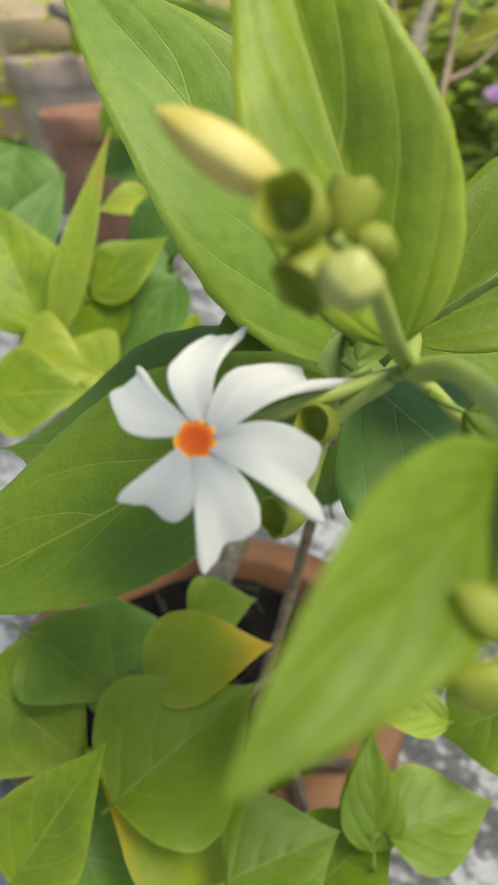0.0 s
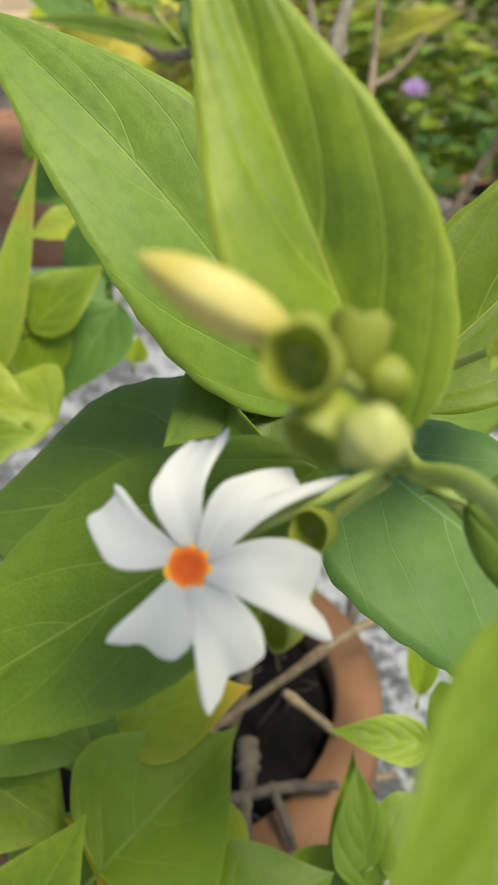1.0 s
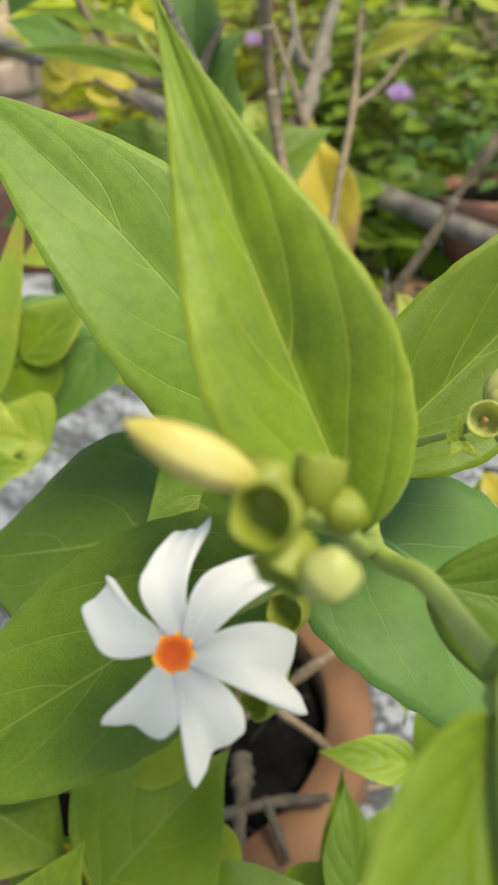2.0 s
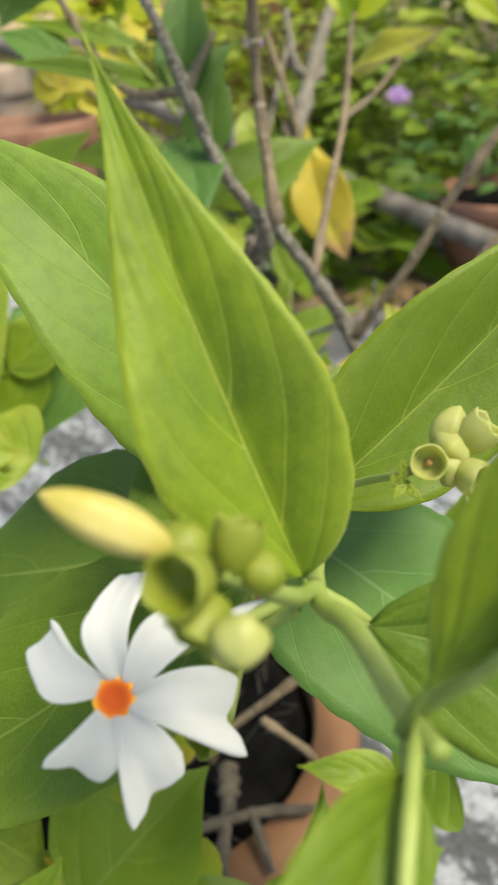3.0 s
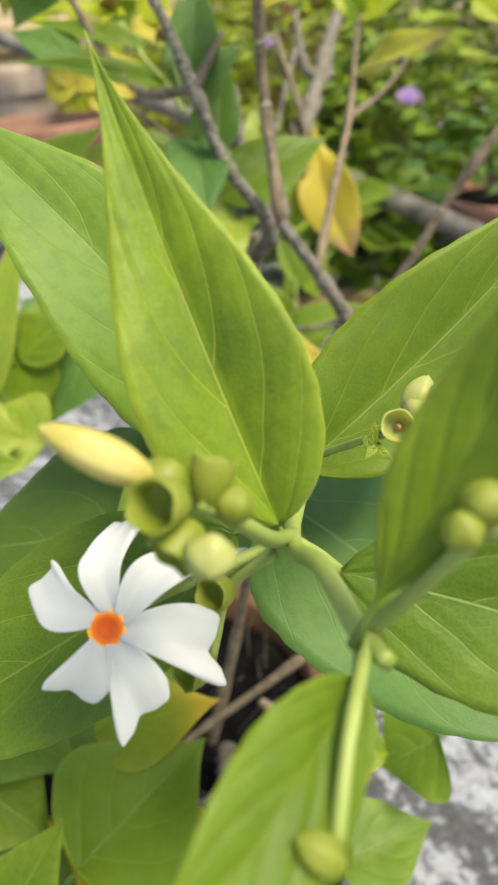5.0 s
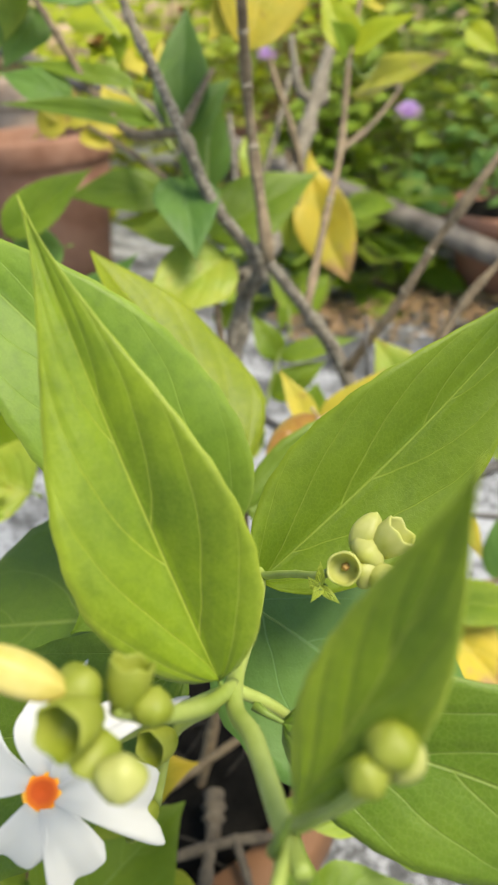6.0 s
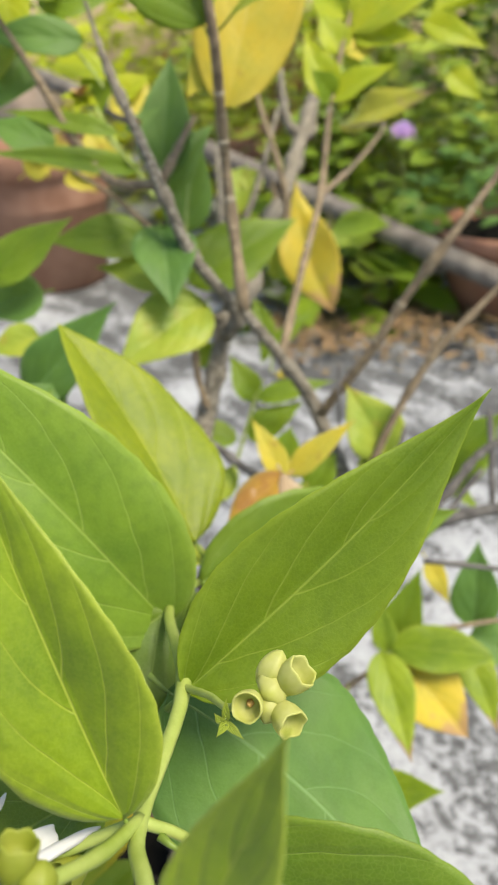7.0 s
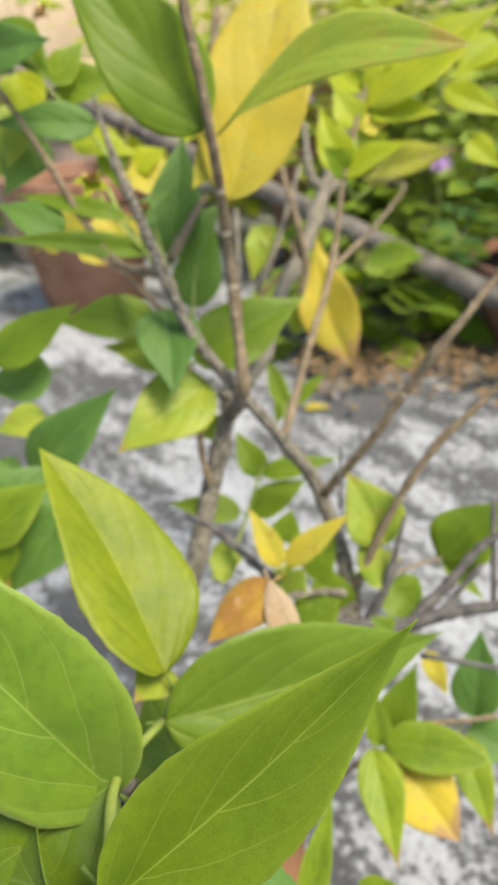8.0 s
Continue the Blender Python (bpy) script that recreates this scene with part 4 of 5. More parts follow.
leaf(shrub, (0.2983, 0.7538, 0.6000), (0.2564, 0.7376, 0.5740), 0.0370, (0.08, -0.52, 0.85), BRIGHT, fold=18, droop=0.14)
leaf(shrub, (0.2510, 0.6560, 0.5320), (0.2482, 0.6611, 0.5411), 0.0148, (-0.28, -0.67, 0.68), LIME, fold=18, droop=0.14)
leaf(shrub, (0.1457, 0.5920, 0.5272), (0.1282, 0.5795, 0.5468), 0.0207, (0.30, -0.93, 0.20), GREEN, fold=18, droop=0.14)
leaf(shrub, (0.2004, 0.8673, 0.4751), (0.2815, 0.7900, 0.5103), 0.0420, (-0.10, -0.75, 0.65), OLIVE_DRY, fold=16, droop=0.10, near=True, belly=0.4, a=0.9, wave=0.14)
leaf(shrub, (0.2321, 0.6770, 0.5701), (0.2796, 0.6546, 0.5479), 0.0222, (-0.32, -0.78, 0.53), BRIGHT, fold=18, droop=0.14)
leaf(shrub, (0.2490, 0.6571, 0.5341), (0.2737, 0.6460, 0.5129), 0.0222, (-0.25, -0.80, 0.55), BRIGHT, fold=18, droop=0.14)
leaf(shrub, (0.2955, 0.7419, 0.5792), (0.2599, 0.7773, 0.6033), 0.0370, (-0.35, -0.44, 0.83), BRIGHT, fold=18, droop=0.14)
leaf(shrub, (0.1668, 0.6256, 0.5850), (0.1901, 0.6472, 0.6216), 0.0296, (0.04, -0.45, 0.89), BRIGHT, fold=18, droop=0.14)
leaf(shrub, (0.0753, 0.7489, 0.6054), (0.0428, 0.7564, 0.6206), 0.0370, (-0.16, -0.84, 0.51), OLIVE, fold=18, droop=0.14)
leaf(shrub, (-0.0711, 0.5191, 0.6150), (-0.0284, 0.5127, 0.6213), 0.0276, (-0.13, -0.91, 0.39), DARK, fold=18, droop=0.14, near=True)
leaf(shrub, (-0.0634, 0.5410, 0.6328), (-0.0312, 0.5115, 0.5991), 0.0276, (-0.13, -0.61, 0.78), GREEN, fold=18, droop=0.14, near=True)
leaf(shrub, (-0.0480, 0.5771, 0.5942), (0.0041, 0.5802, 0.5964), 0.0266, (0.05, -0.88, 0.46), GREEN, fold=18, droop=0.14)
leaf(shrub, (-0.0460, 0.5677, 0.5977), (-0.0234, 0.5814, 0.6205), 0.0207, (0.32, -0.76, 0.56), LIME, fold=18, droop=0.14)
leaf(shrub, (-0.0192, 0.5545, 0.5729), (-0.0839, 0.5443, 0.5791), 0.0258, (0.14, -0.85, 0.50), DARK, fold=18, droop=0.14, near=True)
leaf(shrub, (-0.0629, 0.5725, 0.5668), (-0.0838, 0.5427, 0.5358), 0.0333, (0.39, -0.60, 0.70), DARK, fold=18, droop=0.14)
leaf(shrub, (-0.0656, 0.5602, 0.6060), (-0.0573, 0.5526, 0.5719), 0.0296, (0.18, -0.76, 0.62), BRIGHT, fold=18, droop=0.14)
leaf(shrub, (-0.0794, 0.5719, 0.5870), (-0.0888, 0.5464, 0.5427), 0.0370, (0.31, -0.65, 0.70), OLIVE, fold=18, droop=0.14)
leaf(shrub, (-0.0012, 0.5149, 0.5222), (-0.0714, 0.5221, 0.5393), 0.0133, (-0.03, -0.79, 0.61), GREEN, fold=18, droop=0.14)
leaf(shrub, (-0.0407, 0.5101, 0.5162), (-0.0824, 0.5192, 0.5349), 0.0259, (-0.04, -0.74, 0.67), DARK, fold=18, droop=0.14)
leaf(shrub, (0.0097, 0.5142, 0.5000), (-0.0800, 0.4880, 0.5203), 0.0166, (0.26, -0.77, 0.58), GREEN, fold=30, droop=0.14, near=True)
leaf(shrub, (-0.0576, 0.5678, 0.4973), (-0.0492, 0.5808, 0.5198), 0.0355, (0.25, -0.68, 0.69), YELLOW, fold=18, droop=0.14)
leaf(shrub, (-0.0196, 0.5648, 0.4897), (-0.0290, 0.5818, 0.5202), 0.0385, (0.06, -0.45, 0.89), YELLOW, fold=18, droop=0.14)
leaf(shrub, (-0.0466, 0.5665, 0.4943), (-0.0252, 0.5591, 0.4800), 0.0178, (-0.02, -0.70, 0.71), YELLOW, fold=18, droop=0.14)
leaf(shrub, (-0.0104, 0.6164, 0.5395), (0.0198, 0.6037, 0.5152), 0.0370, (-0.06, -0.51, 0.86), YELLOW, fold=18, droop=0.14)
leaf(shrub, (-0.0090, 0.6148, 0.5365), (0.0163, 0.6224, 0.5483), 0.0252, (0.12, -0.55, 0.83), BRIGHT, fold=18, droop=0.14)
leaf(shrub, (-0.0481, 0.6043, 0.5610), (-0.0008, 0.5984, 0.5477), 0.0296, (-0.04, -0.58, 0.81), BRIGHT, fold=18, droop=0.14)
leaf(shrub, (-0.0212, 0.6016, 0.5546), (-0.0194, 0.5972, 0.5264), 0.0222, (0.15, -0.82, 0.56), LIME, fold=18, droop=0.14)
leaf(shrub, (-0.0746, 0.5664, 0.4959), (-0.0494, 0.5741, 0.5079), 0.0222, (0.18, -0.80, 0.57), YELLOW, fold=18, droop=0.14)
leaf(shrub, (0.0207, 0.5325, 0.4909), (0.0337, 0.5734, 0.5623), 0.0368, (0.12, -0.66, 0.74), DARK, fold=18, droop=0.14, near=True)
leaf(shrub, (0.0207, 0.5325, 0.4909), (0.0588, 0.5612, 0.5188), 0.0237, (0.26, -0.66, 0.71), DARK, fold=18, droop=0.14)
leaf(shrub, (0.0293, 0.5348, 0.4540), (0.0497, 0.5658, 0.5073), 0.0340, (0.12, -0.67, 0.73), DARK, fold=18, droop=0.14)
leaf(shrub, (0.0035, 0.5158, 0.5234), (0.0264, 0.5339, 0.5336), 0.0089, (0.38, -0.64, 0.67), DARK, fold=18, droop=0.14)
leaf(shrub, (0.0101, 0.4929, 0.4624), (-0.0510, 0.4822, 0.4677), 0.0313, (0.15, -0.74, 0.65), GREEN, fold=18, droop=0.14, near=True)
leaf(shrub, (0.0204, 0.4759, 0.4724), (0.0247, 0.4322, 0.4356), 0.0386, (0.08, -0.45, 0.89), DARK, fold=24, droop=0.14, near=True)
leaf(shrub, (0.0334, 0.4885, 0.4330), (0.1091, 0.5191, 0.4618), 0.0460, (0.15, -0.68, 0.71), GREEN, fold=18, droop=0.14, near=True)
leaf(shrub, (0.0290, 0.4793, 0.4373), (-0.0244, 0.4843, 0.4495), 0.0266, (0.01, -0.71, 0.71), OLIVE, fold=18, droop=0.14)
leaf(shrub, (0.0424, 0.4629, 0.4278), (-0.0132, 0.4242, 0.4037), 0.0460, (0.24, -0.59, 0.77), OLIVE, fold=18, droop=0.14, near=True)
leaf(shrub, (-0.0822, 0.4510, 0.4551), (-0.0296, 0.4693, 0.4841), 0.0276, (0.15, -0.77, 0.62), GREEN, fold=18, droop=0.14, near=True)
leaf(shrub, (-0.0550, 0.4674, 0.4418), (-0.0983, 0.4608, 0.4330), 0.0333, (0.06, -0.75, 0.66), DARK, fold=18, droop=0.14)
leaf(shrub, (-0.0574, 0.4445, 0.4220), (-0.0892, 0.4397, 0.4156), 0.0222, (0.05, -0.72, 0.69), OLIVE, fold=18, droop=0.14)
leaf(shrub, (-0.0678, 0.4259, 0.3897), (-0.0078, 0.4348, 0.4423), 0.0368, (-0.03, -0.81, 0.58), DARK, fold=18, droop=0.14, near=True)
leaf(shrub, (-0.0800, 0.3672, 0.3886), (-0.0405, 0.3827, 0.4133), 0.0313, (0.09, -0.71, 0.70), LIME, fold=18, droop=0.14, near=True)
leaf(shrub, (-0.0389, 0.3923, 0.3897), (-0.0748, 0.3673, 0.3477), 0.0370, (0.13, -0.70, 0.70), DARK, fold=18, droop=0.14)
leaf(shrub, (-0.0475, 0.4139, 0.3876), (-0.0663, 0.4007, 0.3656), 0.0296, (0.14, -0.71, 0.69), DARK, fold=18, droop=0.14)
leaf(shrub, (-0.0756, 0.3832, 0.3758), (-0.0746, 0.3688, 0.3505), 0.0222, (0.28, -0.61, 0.74), YELLOW, fold=18, droop=0.14)
leaf(shrub, (-0.0909, 0.4398, 0.3954), (-0.0743, 0.4326, 0.3818), 0.0148, (0.14, -0.55, 0.82), DARK, fold=18, droop=0.14)
leaf(shrub, (0.0705, 0.4681, 0.3542), (0.0559, 0.4835, 0.3822), 0.0200, (0.03, -0.66, 0.75), GREEN, fold=18, droop=0.14)
leaf(shrub, (0.0717, 0.4685, 0.3547), (0.1264, 0.4740, 0.3611), 0.0163, (0.02, -0.63, 0.77), GREEN, fold=18, droop=0.14)
leaf(shrub, (0.0632, 0.4556, 0.3326), (0.1034, 0.4670, 0.3502), 0.0229, (-0.01, -0.62, 0.79), GREEN, fold=18, droop=0.14)
leaf(shrub, (0.0563, 0.4557, 0.3331), (0.0068, 0.4590, 0.3422), 0.0207, (0.04, -0.60, 0.80), GREEN, fold=18, droop=0.14)
leaf(shrub, (0.0802, 0.3744, 0.3507), (0.0642, 0.3916, 0.3819), 0.0155, (0.05, -0.65, 0.76), YELLOW, fold=18, droop=0.14)
leaf(shrub, (0.0829, 0.3752, 0.3518), (0.1224, 0.3817, 0.3811), 0.0155, (-0.17, -0.63, 0.76), YELLOW, fold=18, droop=0.14)
leaf(shrub, (0.1452, 0.3969, 0.3456), (0.1233, 0.4185, 0.3850), 0.0368, (-0.05, -0.68, 0.73), OLIVE, fold=18, droop=0.14, near=True)
leaf(shrub, (0.1272, 0.3887, 0.3324), (0.1530, 0.3927, 0.3376), 0.0296, (-0.02, -0.54, 0.84), OLIVE, fold=18, droop=0.14)
leaf(shrub, (0.0971, 0.3951, 0.3253), (0.1161, 0.4069, 0.3448), 0.0222, (-0.08, -0.59, 0.80), GREEN, fold=18, droop=0.14)
leaf(shrub, (0.0910, 0.3724, 0.3059), (0.1158, 0.3805, 0.3186), 0.0333, (-0.07, -0.53, 0.84), GREEN, fold=18, droop=0.14)
leaf(shrub, (0.0526, 0.3973, 0.3318), (0.0359, 0.4009, 0.3392), 0.0222, (0.08, -0.57, 0.82), OLIVE, fold=18, droop=0.14)
leaf(shrub, (0.0832, 0.4135, 0.3382), (0.0901, 0.4239, 0.3562), 0.0192, (-0.04, -0.64, 0.76), GREEN, fold=18, droop=0.14)
leaf(shrub, (0.0791, 0.3902, 0.3177), (0.0874, 0.3995, 0.3336), 0.0222, (-0.06, -0.63, 0.77), OLIVE, fold=18, droop=0.14)
leaf(shrub, (0.1125, 0.3830, 0.3029), (0.1047, 0.4002, 0.3337), 0.0296, (-0.01, -0.66, 0.75), GREEN, fold=18, droop=0.14)
leaf(shrub, (0.0825, 0.3825, 0.3242), (0.0954, 0.3899, 0.3364), 0.0222, (-0.07, -0.59, 0.80), OLIVE, fold=18, droop=0.14)
leaf(shrub, (0.1834, 0.4151, 0.3145), (0.2262, 0.4261, 0.3514), 0.0423, (-0.22, -0.57, 0.79), GREEN, fold=18, droop=0.14, near=True)
leaf(shrub, (0.1465, 0.4006, 0.3116), (0.1695, 0.3890, 0.2897), 0.0296, (0.03, -0.66, 0.76), GREEN, fold=18, droop=0.14)
leaf(shrub, (0.1852, 0.4151, 0.3144), (0.2074, 0.3948, 0.2974), 0.0111, (-0.16, -0.55, 0.82), LIME, fold=18, droop=0.14)
leaf(shrub, (0.1414, 0.3555, 0.3135), (0.1294, 0.3604, 0.3229), 0.0148, (0.07, -0.62, 0.78), GREEN, fold=18, droop=0.14)
leaf(shrub, (0.1960, 0.3590, 0.2352), (0.2036, 0.3864, 0.2829), 0.0313, (-0.22, -0.61, 0.76), DARK, fold=18, droop=0.14, near=True)
leaf(shrub, (0.1321, 0.3254, 0.2610), (0.1855, 0.3064, 0.2647), 0.0276, (-0.18, -0.39, 0.90), LIME, fold=18, droop=0.14, near=True, belly=0.45)
leaf(shrub, (0.1251, 0.3166, 0.2661), (0.1307, 0.2661, 0.2377), 0.0248, (-0.08, -0.34, 0.94), LIME_DRY, fold=22, droop=0.14, near=True)
leaf(shrub, (0.1335, 0.3241, 0.2587), (0.1677, 0.2850, 0.2275), 0.0390, (-0.05, -0.47, 0.88), YELLOW_DRY, fold=22, droop=0.14, near=True, belly=0.46, a=1.05, wave=0.1)
leaf(shrub, (0.1348, 0.3304, 0.2493), (0.1547, 0.3474, 0.2984), 0.0252, (-0.26, -0.65, 0.72), GREEN, fold=18, droop=0.14)
leaf(shrub, (0.1796, 0.3332, 0.2514), (0.1889, 0.2919, 0.2187), 0.0221, (-0.15, -0.45, 0.88), LIME_DRY, fold=18, droop=0.14, near=True)
leaf(shrub, (0.1857, 0.3414, 0.2453), (0.2131, 0.3263, 0.2372), 0.0296, (-0.10, -0.46, 0.88), DARK, fold=18, droop=0.14)
leaf(shrub, (0.1640, 0.3650, 0.2882), (0.1754, 0.3515, 0.2638), 0.0133, (-0.05, -0.68, 0.73), YELLOW, fold=18, droop=0.14)
leaf(shrub, (0.1302, 0.3238, 0.2584), (0.1288, 0.3398, 0.2865), 0.0148, (-0.08, -0.66, 0.75), LIME, fold=18, droop=0.14)
leaf(shrub, (0.1070, 0.2576, 0.2281), (0.1404, 0.2441, 0.2454), 0.0222, (-0.38, -0.28, 0.88), LIME, fold=18, droop=0.14)
leaf(shrub, (0.0816, 0.2380, 0.2536), (0.0983, 0.2731, 0.2946), 0.0148, (-0.11, -0.52, 0.85), LIME, fold=18, droop=0.14)
leaf(shrub, (0.1106, 0.7428, 0.3492), (0.1528, 0.7853, 0.4215), 0.0296, (0.02, -0.66, 0.75), OLIVE, fold=18, droop=0.14)
leaf(shrub, (0.1397, 0.7737, 0.4423), (0.1676, 0.7165, 0.3196), 0.0580, (-0.10, -0.80, 0.58), YELLOW_DRY, fold=24, droop=0.10, near=True, belly=0.58, a=1.7, side=-0.14, wave=0.14)
leaf(shrub, (0.0896, 0.7579, 0.4582), (0.0717, 0.7297, 0.4096), 0.0296, (0.06, -0.66, 0.74), OLIVE, fold=18, droop=0.14)
leaf(shrub, (0.1045, 0.7483, 0.4403), (0.0731, 0.7567, 0.4572), 0.0222, (-0.09, -0.77, 0.63), OLIVE, fold=18, droop=0.14)
leaf(shrub, (0.0936, 0.5997, 0.3413), (0.0808, 0.6201, 0.3780), 0.0163, (-0.03, -0.67, 0.74), LIME, fold=18, droop=0.14)
leaf(shrub, (0.0953, 0.6159, 0.3292), (0.1346, 0.6320, 0.3551), 0.0148, (0.02, -0.66, 0.75), GREEN, fold=18, droop=0.14)
leaf(shrub, (0.0947, 0.6213, 0.3388), (0.0853, 0.6086, 0.3169), 0.0133, (0.00, -0.65, 0.76), GREEN, fold=18, droop=0.14)
leaf(shrub, (0.0364, 0.5057, 0.3819), (0.0469, 0.4956, 0.3636), 0.0222, (0.04, -0.65, 0.76), GREEN, fold=18, droop=0.14)
leaf(shrub, (0.0498, 0.4618, 0.3038), (0.0317, 0.4481, 0.2807), 0.0222, (-0.01, -0.64, 0.77), OLIVE, fold=18, droop=0.14)

# ---- blossom, buds and empty calyces ----
blossom = part('blossom', throat_bm((0.129, -0.696, 0.706)), ORANGE, shrub, 'white pinwheel blossom with an orange eye')
blossom.location = local(shrub, (0.0019, 0.0987, 0.4564))
FRONT = (0.13, -0.70, 0.71)
petal(blossom, (-0.0083, 0.0086, 0.0070), FRONT, 22, 0.98, 0.93, 0.13, 0.0011, 2)
petal(blossom, (0.0066, 0.0147, 0.0104), FRONT, 15, 0.84, 1.03, 0.14, 0.0011, 3)
petal(blossom, (0.0222, 0.0109, 0.0038), FRONT, 14, 0.74, 0.96, 0.09, 0.0011, 4)
petal(blossom, (0.0169, -0.0042, -0.0101), FRONT, 30, 0.83, 0.93, 0.03, 0.0006, 5)
petal(blossom, (0.0011, -0.0106, -0.0135), FRONT, 31, 0.80, 0.98, 0.02, 0.0005, 6)
petal(blossom, (-0.0101, -0.0050, -0.0060), FRONT, 37, 0.84, 0.95, 0.05, 0.0006, 7)
branch(shrub, [(0.002, 0.0995, 0.4555, 0.0010), (0.0050, 0.1060, 0.4530, 0.0011), (0.0150, 0.1080, 0.4560, 0.0011), (0.0300, 0.1100, 0.4600, 0.0011)], STEM, 0.1, name='flower_stalk')
ovoid(shrub, (0.0135, 0.0884, 0.4872), (0.0021, 0.0898, 0.4946), 0.0024, BUD, 'flower_bud', 'elongated cream yellow flower bud', belly=0.6)
ovoid(shrub, (0.0157, 0.0886, 0.4841), (0.0131, 0.0836, 0.4873), 0.0031, CALYX, 'calyx', 'empty pale green calyx cup', open_end=True)
ovoid(shrub, (0.0187, 0.0846, 0.4815), (0.0183, 0.0794, 0.4807), 0.0028, BUD_GREEN, 'flower_bud', 'round pale green bud')
ovoid(shrub, (0.0182, 0.0896, 0.4822), (0.0199, 0.0920, 0.4870), 0.0026, CALYX, 'calyx', '', open_end=True)
ovoid(shrub, (0.0173, 0.0871, 0.4818), (0.0141, 0.0838, 0.4800), 0.003, CALYX, 'calyx', '', open_end=True)
ovoid(shrub, (0.0158, 0.0909, 0.4841), (0.0116, 0.0886, 0.4877), 0.0032, CALYX, 'calyx', '')
ovoid(shrub, (0.0206, 0.0884, 0.4803), (0.0225, 0.0914, 0.4836), 0.0024, CALYX, 'calyx', '')
branch(shrub, [(0.0300, 0.1100, 0.4605, 0.0012), (0.0262, 0.1010, 0.4675, 0.0012), (0.0216, 0.0915, 0.4785, 0.0011), (0.0176, 0.0892, 0.4834, 0.001)], STEM, name='flower_stalk', knots=0.1)
ovoid(shrub, (0.0196, 0.1085, 0.4526), (0.0166, 0.1048, 0.4548), 0.0029, CALYX, 'calyx', 'empty pale green calyx cup', open_end=True)
ovoid(shrub, (0.0155, 0.1046, 0.4412), (0.0112, 0.1012, 0.4424), 0.003, CALYX, 'calyx', '', open_end=True)
branch(shrub, [(0.0270, 0.1072, 0.4598, 0.0009), (0.0196, 0.1085, 0.4526, 0.0009), (0.0155, 0.1046, 0.4412, 0.0008)], STEM, name='flower_stalk', knots=0.1)
branch(shrub, [(0.0360, 0.1440, 0.4520, 0.0009), (0.0420, 0.1340, 0.4605, 0.0007), (0.0458, 0.1250, 0.4675, 0.0007), (0.0502, 0.1248, 0.4688, 0.0008)], STEM, name='flower_stalk', knots=0.12)
ovoid(shrub, (0.0505, 0.1250, 0.4690), (0.0493, 0.1212, 0.4716), 0.0028, CUP, 'calyx', 'empty pale green calyx cup with a dark centre', open_end=True)
ovoid(shrub, (0.0504, 0.1246, 0.4693), (0.0497, 0.1222, 0.4709), 0.0007, BROWNFL, 'pistil', 'small brown pistil')
ovoid(shrub, (0.0526, 0.1254, 0.4692), (0.0560, 0.1253, 0.4728), 0.0031, CUP, 'calyx', '')
ovoid(shrub, (0.0521, 0.1268, 0.4696), (0.0566, 0.1293, 0.4760), 0.0026, CUP, 'calyx', '')
ovoid(shrub, (0.0524, 0.1247, 0.4681), (0.0550, 0.1216, 0.4690), 0.0028, CUP, 'calyx', '')
ovoid(shrub, (0.0552, 0.1262, 0.4700), (0.0598, 0.1256, 0.4745), 0.0031, CUP, 'calyx', '', open_end=True)
ovoid(shrub, (0.0545, 0.1242, 0.4680), (0.0570, 0.1192, 0.4684), 0.0029, CUP, 'calyx', '', open_end=True)
leaf(shrub, (0.0455, 0.1216, 0.4681), (0.0459, 0.1229, 0.4724), 0.0016, (-0.30, -0.90, 0.32), OLIVE, stalk=0.0005, fold=10)
leaf(shrub, (0.0455, 0.1216, 0.4681), (0.0484, 0.1191, 0.4661), 0.0016, (-0.30, -0.79, 0.54), OLIVE, stalk=0.0005, fold=10)
leaf(shrub, (0.0450, 0.1214, 0.4678), (0.0436, 0.1218, 0.4703), 0.0016, (-0.05, -0.99, 0.13), OLIVE, stalk=0.0005, fold=10)
leaf(shrub, (0.0459, 0.1217, 0.4683), (0.0436, 0.1196, 0.4667), 0.0016, (0.01, -0.63, 0.78), OLIVE, stalk=0.0005, fold=10)
ovoid(shrub, (0.0454, 0.0768, 0.4859), (0.0459, 0.0777, 0.4905), 0.0026, CALYX, 'calyx', '')
ovoid(shrub, (0.0435, 0.0759, 0.4841), (0.0423, 0.0755, 0.4885), 0.0021, CALYX, 'calyx', '')
ovoid(shrub, (0.0452, 0.0760, 0.4845), (0.0483, 0.0780, 0.4880), 0.0021, BUD_GREEN, 'flower_bud', '')
branch(shrub, [(0.0360, 0.0830, 0.4670, 0.001), (0.0407, 0.0788, 0.4772, 0.0009), (0.0447, 0.0763, 0.4850, 0.0009)], STEM, name='flower_stalk', knots=0.1)
ovoid(shrub, (0.0257, 0.0582, 0.4614), (0.0254, 0.0550, 0.4597), 0.0028, CALYX, 'calyx', '')
ovoid(shrub, (0.0283, 0.0587, 0.4625), (0.0240, 0.0600, 0.4663), 0.0018, CALYX, 'calyx', '')
branch(shrub, [(0.0360, 0.0830, 0.4670, 0.0009), (0.0307, 0.0688, 0.4679, 0.0008), (0.0277, 0.0604, 0.4633, 0.0008)], STEM, name='flower_stalk', knots=0.1)
withered_head(shrub, (-0.0222, 0.5250, 0.5445), 0.0085)
for to in ((-0.0330, 0.5180, 0.5450), (-0.0260, 0.5150, 0.5340), (-0.0120, 0.5170, 0.5500), (-0.0110, 0.5200, 0.5380)):
    leaf(shrub, (-0.0215, 0.5270, 0.5425), to, 0.0080, (0.0, -0.75, 0.66), BRIGHT, fold=10, stalk=0.0005)
